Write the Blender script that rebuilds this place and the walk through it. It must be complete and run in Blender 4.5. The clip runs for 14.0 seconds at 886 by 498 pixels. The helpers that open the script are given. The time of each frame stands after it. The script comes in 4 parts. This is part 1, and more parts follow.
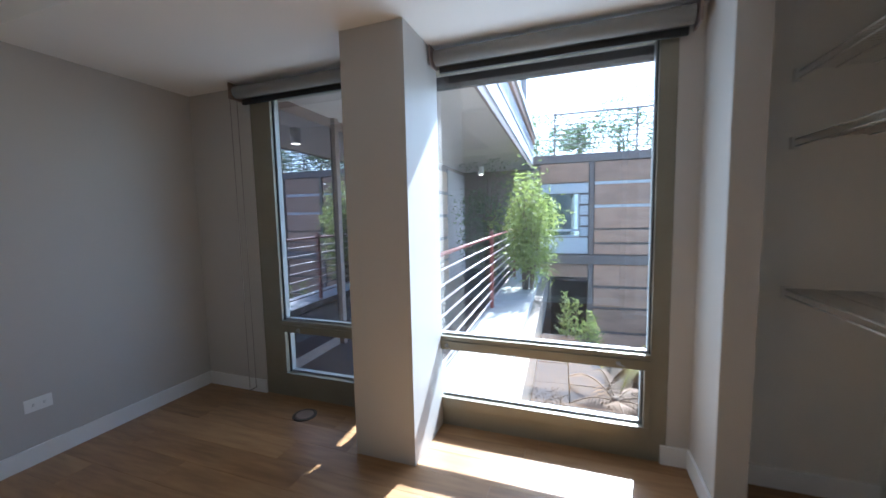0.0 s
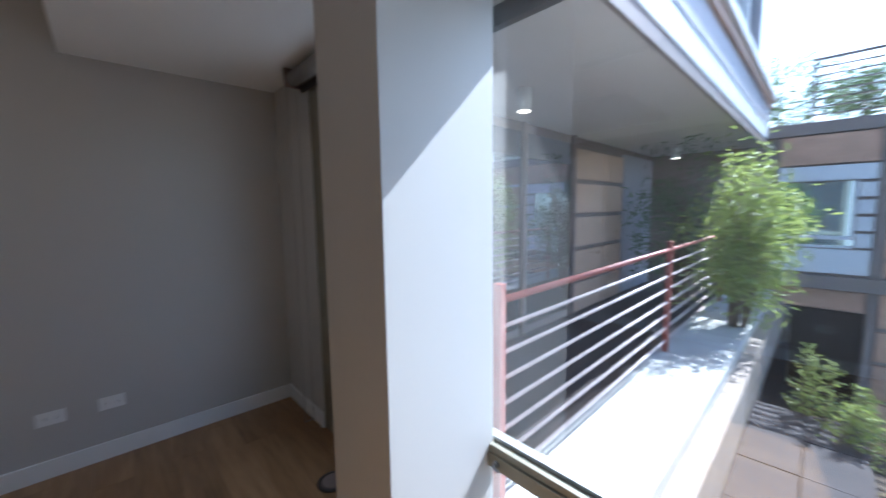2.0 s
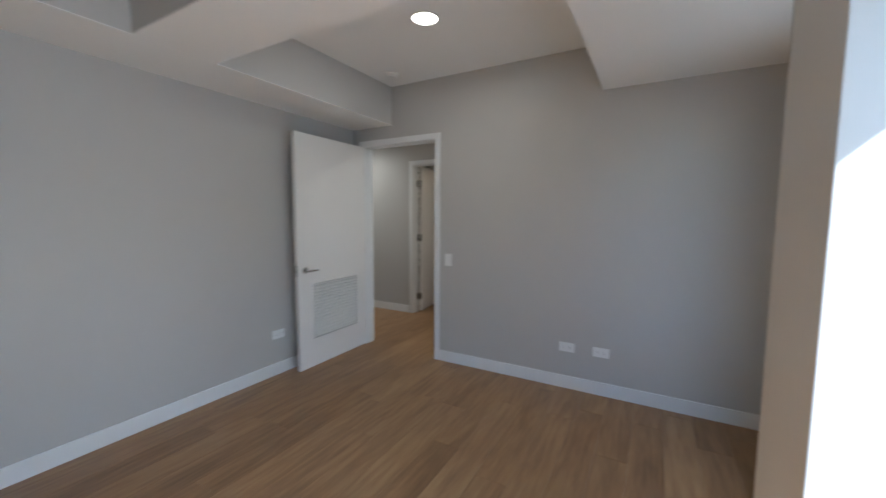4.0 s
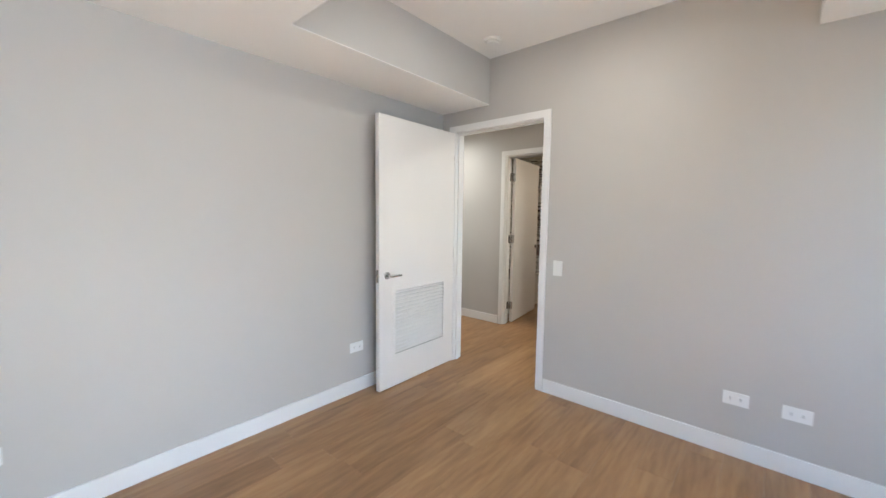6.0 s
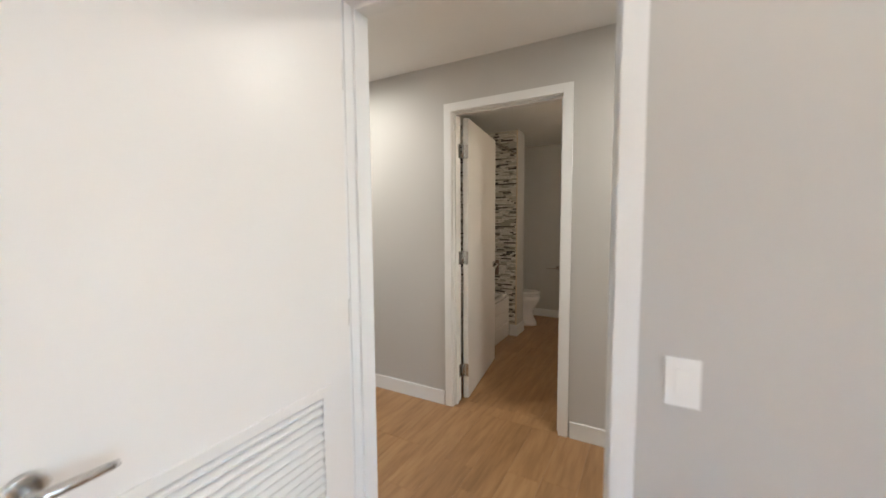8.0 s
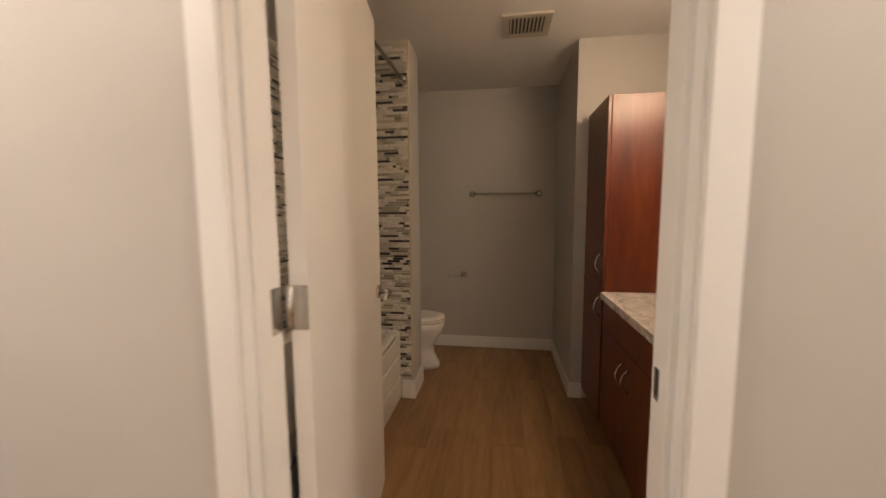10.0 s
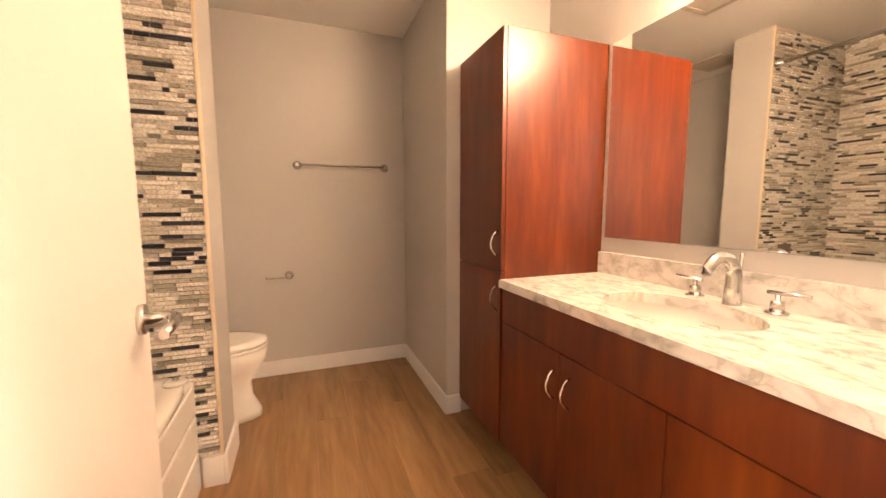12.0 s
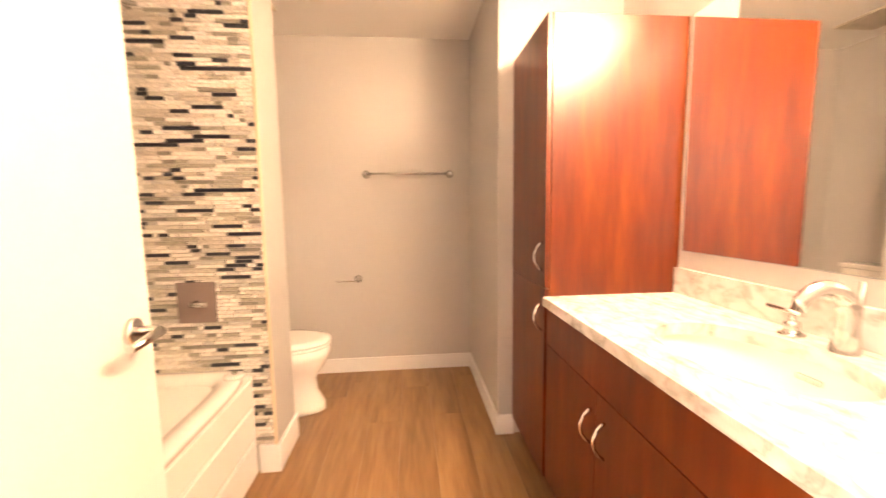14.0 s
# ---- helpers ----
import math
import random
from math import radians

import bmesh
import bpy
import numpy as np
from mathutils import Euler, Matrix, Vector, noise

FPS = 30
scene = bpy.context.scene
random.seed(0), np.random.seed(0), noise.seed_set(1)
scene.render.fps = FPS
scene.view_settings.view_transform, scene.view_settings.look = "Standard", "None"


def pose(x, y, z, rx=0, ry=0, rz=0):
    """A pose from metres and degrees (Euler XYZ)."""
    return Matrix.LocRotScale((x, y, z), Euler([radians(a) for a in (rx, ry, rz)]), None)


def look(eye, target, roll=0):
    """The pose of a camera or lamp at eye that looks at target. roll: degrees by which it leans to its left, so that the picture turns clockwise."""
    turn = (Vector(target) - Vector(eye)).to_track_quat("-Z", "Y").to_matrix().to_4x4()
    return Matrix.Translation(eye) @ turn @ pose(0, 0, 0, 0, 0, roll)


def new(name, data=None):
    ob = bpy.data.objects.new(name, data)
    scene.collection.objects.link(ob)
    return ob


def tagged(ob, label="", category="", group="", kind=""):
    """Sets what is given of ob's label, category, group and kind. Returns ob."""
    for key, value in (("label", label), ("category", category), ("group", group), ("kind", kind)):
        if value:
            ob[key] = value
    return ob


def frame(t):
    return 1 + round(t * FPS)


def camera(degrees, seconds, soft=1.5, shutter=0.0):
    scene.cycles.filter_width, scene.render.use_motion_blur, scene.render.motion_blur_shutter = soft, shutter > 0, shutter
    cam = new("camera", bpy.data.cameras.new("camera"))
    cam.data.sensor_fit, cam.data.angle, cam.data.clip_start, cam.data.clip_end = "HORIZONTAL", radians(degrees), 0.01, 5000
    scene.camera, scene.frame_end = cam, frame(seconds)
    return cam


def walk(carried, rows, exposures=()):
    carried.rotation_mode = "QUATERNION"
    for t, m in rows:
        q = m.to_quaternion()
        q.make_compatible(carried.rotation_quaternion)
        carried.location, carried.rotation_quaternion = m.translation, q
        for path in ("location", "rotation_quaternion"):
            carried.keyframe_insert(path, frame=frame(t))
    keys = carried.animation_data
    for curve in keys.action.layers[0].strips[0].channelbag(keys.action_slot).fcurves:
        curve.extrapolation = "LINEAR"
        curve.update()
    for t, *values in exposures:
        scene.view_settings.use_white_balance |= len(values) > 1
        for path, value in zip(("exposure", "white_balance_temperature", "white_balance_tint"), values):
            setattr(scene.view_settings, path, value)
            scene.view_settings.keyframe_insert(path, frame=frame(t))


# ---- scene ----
cam = camera(99.6, 14.0, shutter=0.5)
PATH = [
    (0, (2.936, 3.305, 1.383), (2.258, 5.178, 1.202), -1.2),
    (0.5, (2.959, 3.676, 1.384), (2.126, 5.485, 1.202), -1.3),
    (1, (3.025, 4.04, 1.375), (2.015, 5.757, 1.207), -1.3),
    (1.5, (2.972, 4.373, 1.344), (1.762, 5.96, 1.21), -1.3),
    (2, (2.984, 4.511, 1.492), (1.509, 5.844, 1.277), -0.8),
    (2.5, (2.975, 4.569, 1.434), (1.121, 5.298, 1.258), -0.7),
    (3, (3.024, 4.578, 1.398), (1.032, 4.658, 1.245), -0.3),
    (3.5, (3.04, 4.75, 1.425), (1.12, 4.22, 1.245), -0.2),
    (4, (3.121, 4.784, 1.411), (1.385, 3.805, 1.238), 0.3),
    (4.2, (3.138, 4.817, 1.39), (1.491, 3.695, 1.225), 0.5),
    (6.3, (2.462, 4.103, 1.392), (0.958, 2.796, 1.213), 0.7),
    (6.5, (2.258, 3.975, 1.399), (0.714, 2.716, 1.223), 0.5),
    (7, (1.868, 3.63, 1.39), (0.283, 2.423, 1.214), 0.5),
    (7.5, (1.415, 3.317, 1.372), (-0.245, 2.213, 1.2), 0.0),
    (7.7, (1.258, 3.195, 1.383), (-0.433, 2.14, 1.219), -0.2),
    (9.8, (-0.606, 2.252, 1.327), (-2.564, 1.895, 1.133), -0.4),
    (10, (-0.758, 2.236, 1.306), (-2.724, 1.93, 1.105), -0.4),
    (10.5, (-1.042, 2.187, 1.23), (-3.024, 2.014, 1.032), -0.4),
    (11, (-1.264, 2.085, 1.195), (-3.244, 2.281, 0.995), -0.0),
    (11.5, (-1.411, 2.0, 1.174), (-3.331, 2.522, 0.969), 0.1),
    (12, (-1.49, 1.989, 1.156), (-3.353, 2.686, 0.948), -0.1),
    (12.5, (-1.529, 2.005, 1.145), (-3.355, 2.794, 0.938), -0.3),
    (13, (-1.528, 2.023, 1.145), (-3.356, 2.806, 0.934), -0.4),
    (13.5, (-1.536, 2.133, 1.169), (-3.419, 2.772, 0.958), -0.6),
    (14, (-1.514, 2.271, 1.193), (-3.496, 2.446, 0.991), -0.8),
]
walk(cam, [(t, look(eye, target, roll)) for t, eye, target, roll in PATH],
     exposures=[(0.0, 2.3, 5150, 5), (1.5, 2.05, 5100, 6), (2.5, 1.75, 5150, 9), (3.0, 1.8, 5100, 5), (3.5, 2.4, 5200, 3), (4.2, 3.1, 5200, 3), (6.3, 4.1, 5500, 4), (7.7, 4.1, 5600, 5),
                (9.8, 4.25, 6500, 13), (10.6, 4.65, 7200, 22), (11.5, 5.8, 7600, 26), (12.5, 6.35, 7400, 24), (13.2, 6.45, 7400, 24), (14.0, 6.95, 7600, 26)])

# ---- light ----
SUN_DIR = Vector((0.42, 2.15, 2.14)).normalized()
world = bpy.data.worlds.new("sky")
scene.world = world
world.use_nodes = True
wn = world.node_tree.nodes
sky = wn.new("ShaderNodeTexSky")
sky.sky_type, sky.sun_disc = "NISHITA", False
sky.sun_elevation = math.asin(SUN_DIR.z)
sky.sun_rotation = math.atan2(SUN_DIR.x, SUN_DIR.y)
world.node_tree.links.new(sky.outputs[0], wn["Background"].inputs[0])
wn["Background"].inputs[1].default_value = 0.15
sun = new("sun", bpy.data.lights.new("sun", "SUN"))
sun.data.energy, sun.data.angle, sun.data.color = 5.0, radians(0.53), (1, 0.96, 0.9)
sun.matrix_world = look(SUN_DIR * 30, (0, 0, 0))


def area_lamp(name, eye, target, sx, sy, watts, colour=(1, 1, 1), spread=180):
    la = bpy.data.lights.new(name, "AREA")
    la.shape, la.size, la.size_y, la.energy, la.color, la.spread = "RECTANGLE", sx, sy, watts, colour, radians(spread)
    ob = new(name, la)
    ob.matrix_world = look(eye, target)
    return ob


WARM = (1.0, 0.74, 0.48)
# sky light through the two windows
area_lamp("window_light", (2.68, 5.72, 1.2), (2.68, 3.0, 1.0), 1.25, 2.0, 3.0, (0.84, 0.92, 1.0))
area_lamp("window_light", (1.25, 5.72, 1.2), (1.25, 3.0, 1.0), 0.8, 2.0, 0.8, (0.84, 0.92, 1.0))
# recessed lamp of the bedroom, two added hall fills without fixtures, vanity lamp
area_lamp("ceiling_lamp_light", (0.95, 3.42, 2.68), (0.95, 3.42, 0), 0.12, 0.12, 0.6, (1, 0.86, 0.7))
area_lamp("hall_fill_light", (-0.72, 0.85, 2.42), (-0.72, 0.85, 0), 0.14, 0.14, 1.25, (1, 0.86, 0.7))
area_lamp("hall_fill_light", (-0.72, 3.45, 2.42), (-0.72, 3.45, 0), 0.14, 0.14, 1.35, (1, 0.86, 0.7))
area_lamp("vanity_lamp_light", (-2.15, 3.16, 2.06), (-4.2, 1.9, 0.7), 0.62, 0.1, 0.24, WARM, 118)
bulb = new("vanity_bulb_light", bpy.data.lights.new("vanity_bulb_light", "POINT"))
bulb.data.energy, bulb.data.color, bulb.data.shadow_soft_size, bulb.location = 0.32, WARM, 0.05, (-2.15, 3.22, 2.22)


# ---- materials ----
def ramp_set(r, stops, mode="LINEAR"):
    r.color_ramp.interpolation = mode
    while len(r.color_ramp.elements) > 1:
        r.color_ramp.elements.remove(r.color_ramp.elements[-1])
    for k, (p, c) in enumerate(stops):
        e = r.color_ramp.elements[0] if k == 0 else r.color_ramp.elements.new(p)
        e.position, e.color = p, (*c, 1)


def mat(name, colour, rough=0.5, metal=0.0, vary=0.08, scale=6.0, fine=120.0, bump=0.05, stretch=(1, 1, 1), rand=0.0, coat=0.0, spec=0.5):
    m = bpy.data.materials.new(name)
    m.use_nodes = True
    nt = m.node_tree
    N, L = nt.nodes, nt.links
    b = N["Principled BSDF"]
    tc, mp = N.new("ShaderNodeTexCoord"), N.new("ShaderNodeMapping")
    mp.inputs["Scale"].default_value = stretch
    L.new(tc.outputs["Object"], mp.inputs[0])
    big, small = N.new("ShaderNodeTexNoise"), N.new("ShaderNodeTexNoise")
    for n, s in ((big, scale), (small, fine)):
        n.inputs["Scale"].default_value, n.inputs["Detail"].default_value = s, 4
        L.new(mp.outputs[0], n.inputs["Vector"])
    mix = N.new("ShaderNodeMath")
    mix.operation = "MULTIPLY_ADD"
    L.new(big.outputs["Fac"], mix.inputs[0])
    mix.inputs[1].default_value = 0.7
    sm = N.new("ShaderNodeMath")
    sm.operation = "MULTIPLY"
    L.new(small.outputs["Fac"], sm.inputs[0])
    sm.inputs[1].default_value = 0.3
    L.new(sm.outputs[0], mix.inputs[2])
    last = mix.outputs[0]
    if rand:
        oi, ad = N.new("ShaderNodeObjectInfo"), N.new("ShaderNodeMath")
        ad.operation = "MULTIPLY_ADD"
        L.new(oi.outputs["Random"], ad.inputs[0])
        ad.inputs[1].default_value = rand
        L.new(last, ad.inputs[2])
        sub = N.new("ShaderNodeMath")
        sub.operation = "SUBTRACT"
        L.new(ad.outputs[0], sub.inputs[0])
        sub.inputs[1].default_value = rand / 2
        last = sub.outputs[0]
    r = N.new("ShaderNodeValToRGB")
    ramp_set(r, [(0.3, [c * (1 - vary) for c in colour]), (0.7, [min(1, c * (1 + vary)) for c in colour])])
    L.new(last, r.inputs[0])
    L.new(r.outputs[0], b.inputs["Base Color"])
    b.inputs["Roughness"].default_value, b.inputs["Metallic"].default_value = rough, metal
    b.inputs["Specular IOR Level"].default_value, b.inputs["Coat Weight"].default_value = spec, coat
    b.inputs["Coat Roughness"].default_value = 0.15
    if bump:
        bp = N.new("ShaderNodeBump")
        bp.inputs["Strength"].default_value, bp.inputs["Distance"].default_value = bump, 0.004
        L.new(small.outputs["Fac"], bp.inputs["Height"])
        L.new(bp.outputs[0], b.inputs["Normal"])
    return m


def wood_mat(name, dark, mid, light, grain=(1.2, 22, 22), rough=0.4, rand=0.25, coat=0.0, bump=0.15):
    """Grain that runs along local x."""
    m = bpy.data.materials.new(name)
    m.use_nodes = True
    nt = m.node_tree
    N, L = nt.nodes, nt.links
    b = N["Principled BSDF"]
    tc, mp, oi = N.new("ShaderNodeTexCoord"), N.new("ShaderNodeMapping"), N.new("ShaderNodeObjectInfo")
    mp.inputs["Scale"].default_value = grain
    mul = N.new("ShaderNodeVectorMath")
    mul.operation = "MULTIPLY_ADD"
    L.new(oi.outputs["Random"], mul.inputs[0])
    mul.inputs[1].default_value = (37, 11, 5)
    L.new(tc.outputs["Object"], mul.inputs[2])
    L.new(mul.outputs[0], mp.inputs[0])
    n1, n2 = N.new("ShaderNodeTexNoise"), N.new("ShaderNodeTexNoise")
    n1.inputs["Scale"].default_value, n1.inputs["Detail"].default_value, n1.inputs["Distortion"].default_value = 1.0, 6, 1.2
    n2.inputs["Scale"].default_value, n2.inputs["Detail"].default_value = 5.0, 5
    L.new(mp.outputs[0], n1.inputs["Vector"])
    L.new(mp.outputs[0], n2.inputs["Vector"])
    a = N.new("ShaderNodeMath")
    a.operation = "MULTIPLY_ADD"
    L.new(n2.outputs["Fac"], a.inputs[0])
    a.inputs[1].default_value = 0.45
    h = N.new("ShaderNodeMath")
    h.operation = "MULTIPLY"
    L.new(n1.outputs["Fac"], h.inputs[0])
    h.inputs[1].default_value = 0.55
    L.new(h.outputs[0], a.inputs[2])
    c = N.new("ShaderNodeMath")
    c.operation = "MULTIPLY_ADD"
    L.new(oi.outputs["Random"], c.inputs[0])
    c.inputs[1].default_value = rand
    L.new(a.outputs[0], c.inputs[2])
    d = N.new("ShaderNodeMath")
    d.operation = "SUBTRACT"
    L.new(c.outputs[0], d.inputs[0])
    d.inputs[1].default_value = rand / 2
    r = N.new("ShaderNodeValToRGB")
    ramp_set(r, [(0.28, dark), (0.5, mid), (0.72, light)])
    L.new(d.outputs[0], r.inputs[0])
    L.new(r.outputs[0], b.inputs["Base Color"])
    b.inputs["Roughness"].default_value, b.inputs["Coat Weight"].default_value, b.inputs["Coat Roughness"].default_value = rough, coat, 0.22
    bp = N.new("ShaderNodeBump")
    bp.inputs["Strength"].default_value, bp.inputs["Distance"].default_value = bump, 0.002
    L.new(n2.outputs["Fac"], bp.inputs["Height"])
    L.new(bp.outputs[0], b.inputs["Normal"])
    return m


def pane_mat(name, tint=(0.97, 0.98, 0.98), gloss=0.13):
    m = bpy.data.materials.new(name)
    m.use_nodes = True
    N, L = m.node_tree.nodes, m.node_tree.links
    N.remove(N["Principled BSDF"])
    t, g, x, lw = N.new("ShaderNodeBsdfTransparent"), N.new("ShaderNodeBsdfGlossy"), N.new("ShaderNodeMixShader"), N.new("ShaderNodeLayerWeight")
    t.inputs[0].default_value, g.inputs["Roughness"].default_value = (*tint, 1), 0.0
    p, q = N.new("ShaderNodeMath"), N.new("ShaderNodeMath")
    p.operation, q.operation = "POWER", "MULTIPLY_ADD"
    lw.inputs[0].default_value, p.inputs[1].default_value, q.inputs[1].default_value, q.inputs[2].default_value = 0.5, 5.0, 0.6, gloss
    L.new(lw.outputs["Facing"], p.inputs[0])
    L.new(p.outputs[0], q.inputs[0])
    L.new(q.outputs[0], x.inputs[0])
    L.new(t.outputs[0], x.inputs[1])
    L.new(g.outputs[0], x.inputs[2])
    L.new(x.outputs[0], N["Material Output"].inputs[0])
    return m


def emit_mat(name, colour, strength):
    m = bpy.data.materials.new(name)
    m.use_nodes = True
    b = m.node_tree.nodes["Principled BSDF"]
    b.inputs["Base Color"].default_value = (0.8, 0.8, 0.8, 1)
    b.inputs["Emission Color"].default_value, b.inputs["Emission Strength"].default_value = (*colour, 1), strength
    return m


def leaf_mat(name, colour, vary=0.4, scale=7):
    m = mat(name, colour, 0.5, vary=vary, scale=scale, fine=40, bump=0.0)
    N, L = m.node_tree.nodes, m.node_tree.links
    b, t, x = N["Principled BSDF"], N.new("ShaderNodeBsdfTranslucent"), N.new("ShaderNodeMixShader")
    L.new(b.inputs["Base Color"].links[0].from_socket, t.inputs[0])
    x.inputs[0].default_value = 0.5
    L.new(b.outputs[0], x.inputs[1])
    L.new(t.outputs[0], x.inputs[2])
    L.new(x.outputs[0], N["Material Output"].inputs[0])
    return m


TILES = [(0.0, (0.80, 0.77, 0.71)), (0.26, (0.62, 0.58, 0.51)), (0.44, (0.84, 0.82, 0.77)), (0.60, (0.40, 0.38, 0.32)),
         (0.70, (0.56, 0.55, 0.51)), (0.80, (0.27, 0.26, 0.22)), (0.87, (0.03, 0.033, 0.045))]


def tile_mat(name, island):
    m = bpy.data.materials.new(name)
    m.use_nodes = True
    N, L = m.node_tree.nodes, m.node_tree.links
    b = N["Principled BSDF"]
    src = N.new("ShaderNodeNewGeometry").outputs["Random Per Island"] if island else N.new("ShaderNodeObjectInfo").outputs["Random"]
    r, n, tc = N.new("ShaderNodeValToRGB"), N.new("ShaderNodeTexNoise"), N.new("ShaderNodeTexCoord")
    ramp_set(r, TILES, "CONSTANT")
    L.new(src, r.inputs[0])
    n.inputs["Scale"].default_value, n.inputs["Detail"].default_value = 140, 4
    L.new(tc.outputs["Object"], n.inputs["Vector"])
    mx, rr = N.new("ShaderNodeMixRGB"), N.new("ShaderNodeValToRGB")
    ramp_set(rr, [(0.3, (0.6, 0.6, 0.6)), (0.7, (1.2, 1.18, 1.15))])
    L.new(n.outputs["Fac"], rr.inputs[0])
    mx.blend_type, mx.inputs[0].default_value = "MULTIPLY", 1.0
    L.new(r.outputs[0], mx.inputs[1])
    L.new(rr.outputs[0], mx.inputs[2])
    L.new(mx.outputs[0], b.inputs["Base Color"])
    b.inputs["Roughness"].default_value = 0.28
    bp = N.new("ShaderNodeBump")
    bp.inputs["Strength"].default_value, bp.inputs["Distance"].default_value = 0.3, 0.002
    L.new(n.outputs["Fac"], bp.inputs["Height"])
    L.new(bp.outputs[0], b.inputs["Normal"])
    return m


def marble_mat():
    m = bpy.data.materials.new("veined_marble")
    m.use_nodes = True
    N, L = m.node_tree.nodes, m.node_tree.links
    b = N["Principled BSDF"]
    tc, n, n2 = N.new("ShaderNodeTexCoord"), N.new("ShaderNodeTexNoise"), N.new("ShaderNodeTexNoise")
    mp = N.new("ShaderNodeMapping")
    mp.inputs["Rotation"].default_value = (0.3, 0.2, 0.6)
    mp.inputs["Scale"].default_value = (1.0, 1.8, 1.4)
    L.new(tc.outputs["Object"], mp.inputs[0])
    for q, s, d, w in ((n, 7.0, 9, 0.8), (n2, 14.0, 7, 0.5)):
        q.inputs["Scale"].default_value, q.inputs["Detail"].default_value, q.inputs["Distortion"].default_value = s, d, w
        L.new(mp.outputs[0], q.inputs["Vector"])
    r, r2, mx = N.new("ShaderNodeValToRGB"), N.new("ShaderNodeValToRGB"), N.new("ShaderNodeMixRGB")
    ramp_set(r, [(0.40, (1, 1, 1)), (0.475, (0.86, 0.85, 0.82)), (0.5, (0.58, 0.57, 0.53)), (0.51, (0.84, 0.83, 0.8)), (0.6, (1, 1, 1))])
    ramp_set(r2, [(0.34, (0.48, 0.47, 0.44)), (0.46, (0.66, 0.65, 0.62)), (0.60, (0.75, 0.73, 0.70))])
    L.new(n.outputs["Fac"], r.inputs[0])
    L.new(n2.outputs["Fac"], r2.inputs[0])
    mx.blend_type, mx.inputs[0].default_value = "MULTIPLY", 0.7
    L.new(r2.outputs[0], mx.inputs[1])
    L.new(r.outputs[0], mx.inputs[2])
    L.new(mx.outputs[0], b.inputs["Base Color"])
    b.inputs["Roughness"].default_value = 0.22
    return m


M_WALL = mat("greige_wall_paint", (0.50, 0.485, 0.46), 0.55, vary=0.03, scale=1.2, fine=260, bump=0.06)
# Wall paint lightened to stand in for sunlight bounced into the closet.
M_CLOSET = mat("lightened_closet_paint", (0.72, 0.705, 0.66), 0.6, vary=0.03, scale=1.2, fine=260, bump=0.06)
M_CEIL = mat("ceiling_paint", (0.83, 0.825, 0.81), 0.75, vary=0.02, scale=1.0, fine=300, bump=0.08)
M_TRIM = mat("white_trim_paint", (0.78, 0.78, 0.77), 0.35, vary=0.025, scale=3, fine=90, bump=0.02)
M_DOOR = mat("white_door_paint", (0.78, 0.76, 0.73), 0.36, vary=0.02, scale=2, fine=160, bump=0.02)
M_FRAME = mat("bronze_window_metal", (0.26, 0.245, 0.19), 0.42, 0.3, vary=0.08, scale=4, bump=0.02)
M_SILVER = mat("silver_window_edge", (0.34, 0.35, 0.35), 0.5, 0.5, vary=0.05, bump=0.01)
M_BLIND = mat("grey_blind_fabric", (0.27, 0.265, 0.25), 0.8, vary=0.06, scale=8, fine=400, bump=0.1)
# Grey that paints the shade in the gaps between the louvres.
M_LOUVRE_SHADE = mat("louvre_gap_shade", (0.48, 0.47, 0.45), 0.7, vary=0.05, bump=0.0)
M_DARK = mat("dark_gasket", (0.02, 0.02, 0.02), 0.6, vary=0.1)
M_CHROME = mat("brushed_nickel", (0.62, 0.61, 0.59), 0.22, 1.0, vary=0.04, fine=300, bump=0.01)
M_PLATE = mat("white_plastic", (0.80, 0.80, 0.78), 0.35, vary=0.01, bump=0.0)
M_WIRE = mat("white_coated_wire", (0.72, 0.72, 0.70), 0.4, vary=0.03, bump=0.0)
M_PORC = mat("white_porcelain", (0.80, 0.78, 0.74), 0.1, vary=0.015, scale=2, bump=0.0, coat=0.4)
M_GROUT = mat("tile_grout", (0.58, 0.54, 0.46), 0.8, vary=0.08, scale=20, bump=0.2)
M_SUB = mat("floor_joint", (0.10, 0.06, 0.035), 0.8, vary=0.1)
M_PLANK = wood_mat("oak_vinyl_plank", (0.18, 0.096, 0.040), (0.295, 0.166, 0.074), (0.40, 0.246, 0.114), (0.9, 7, 7), 0.36, 0.14, 0.0, 0.06)
M_CHERRY = wood_mat("cherry_veneer", (0.058, 0.0065, 0.0020), (0.118, 0.0185, 0.0028), (0.185, 0.042, 0.0046), (6, 6, 0.8), 0.34, 0.03, 0.08, 0.03)
M_MARBLE = marble_mat()
M_GLASS = pane_mat("window_glass")
M_MIRROR = mat("mirror_silver", (0.9, 0.91, 0.9), 0.0, 1.0, vary=0.0, bump=0.0)
M_LAMP = emit_mat("lit_lamp_glass", (1.0, 0.85, 0.65), 2)
M_VLAMP = emit_mat("lit_vanity_glass", WARM, 1.0)
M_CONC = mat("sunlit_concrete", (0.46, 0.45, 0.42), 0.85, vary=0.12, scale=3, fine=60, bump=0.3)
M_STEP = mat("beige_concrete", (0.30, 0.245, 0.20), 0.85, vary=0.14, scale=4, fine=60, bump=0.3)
M_HEAD = mat("dark_bronze_header", (0.055, 0.045, 0.04), 0.5, 0.2, vary=0.15, scale=6, bump=0.05)
M_STUCCO = mat("pale_stucco_soffit", (0.74, 0.70, 0.66), 0.9, vary=0.05, scale=2, fine=90, bump=0.3)
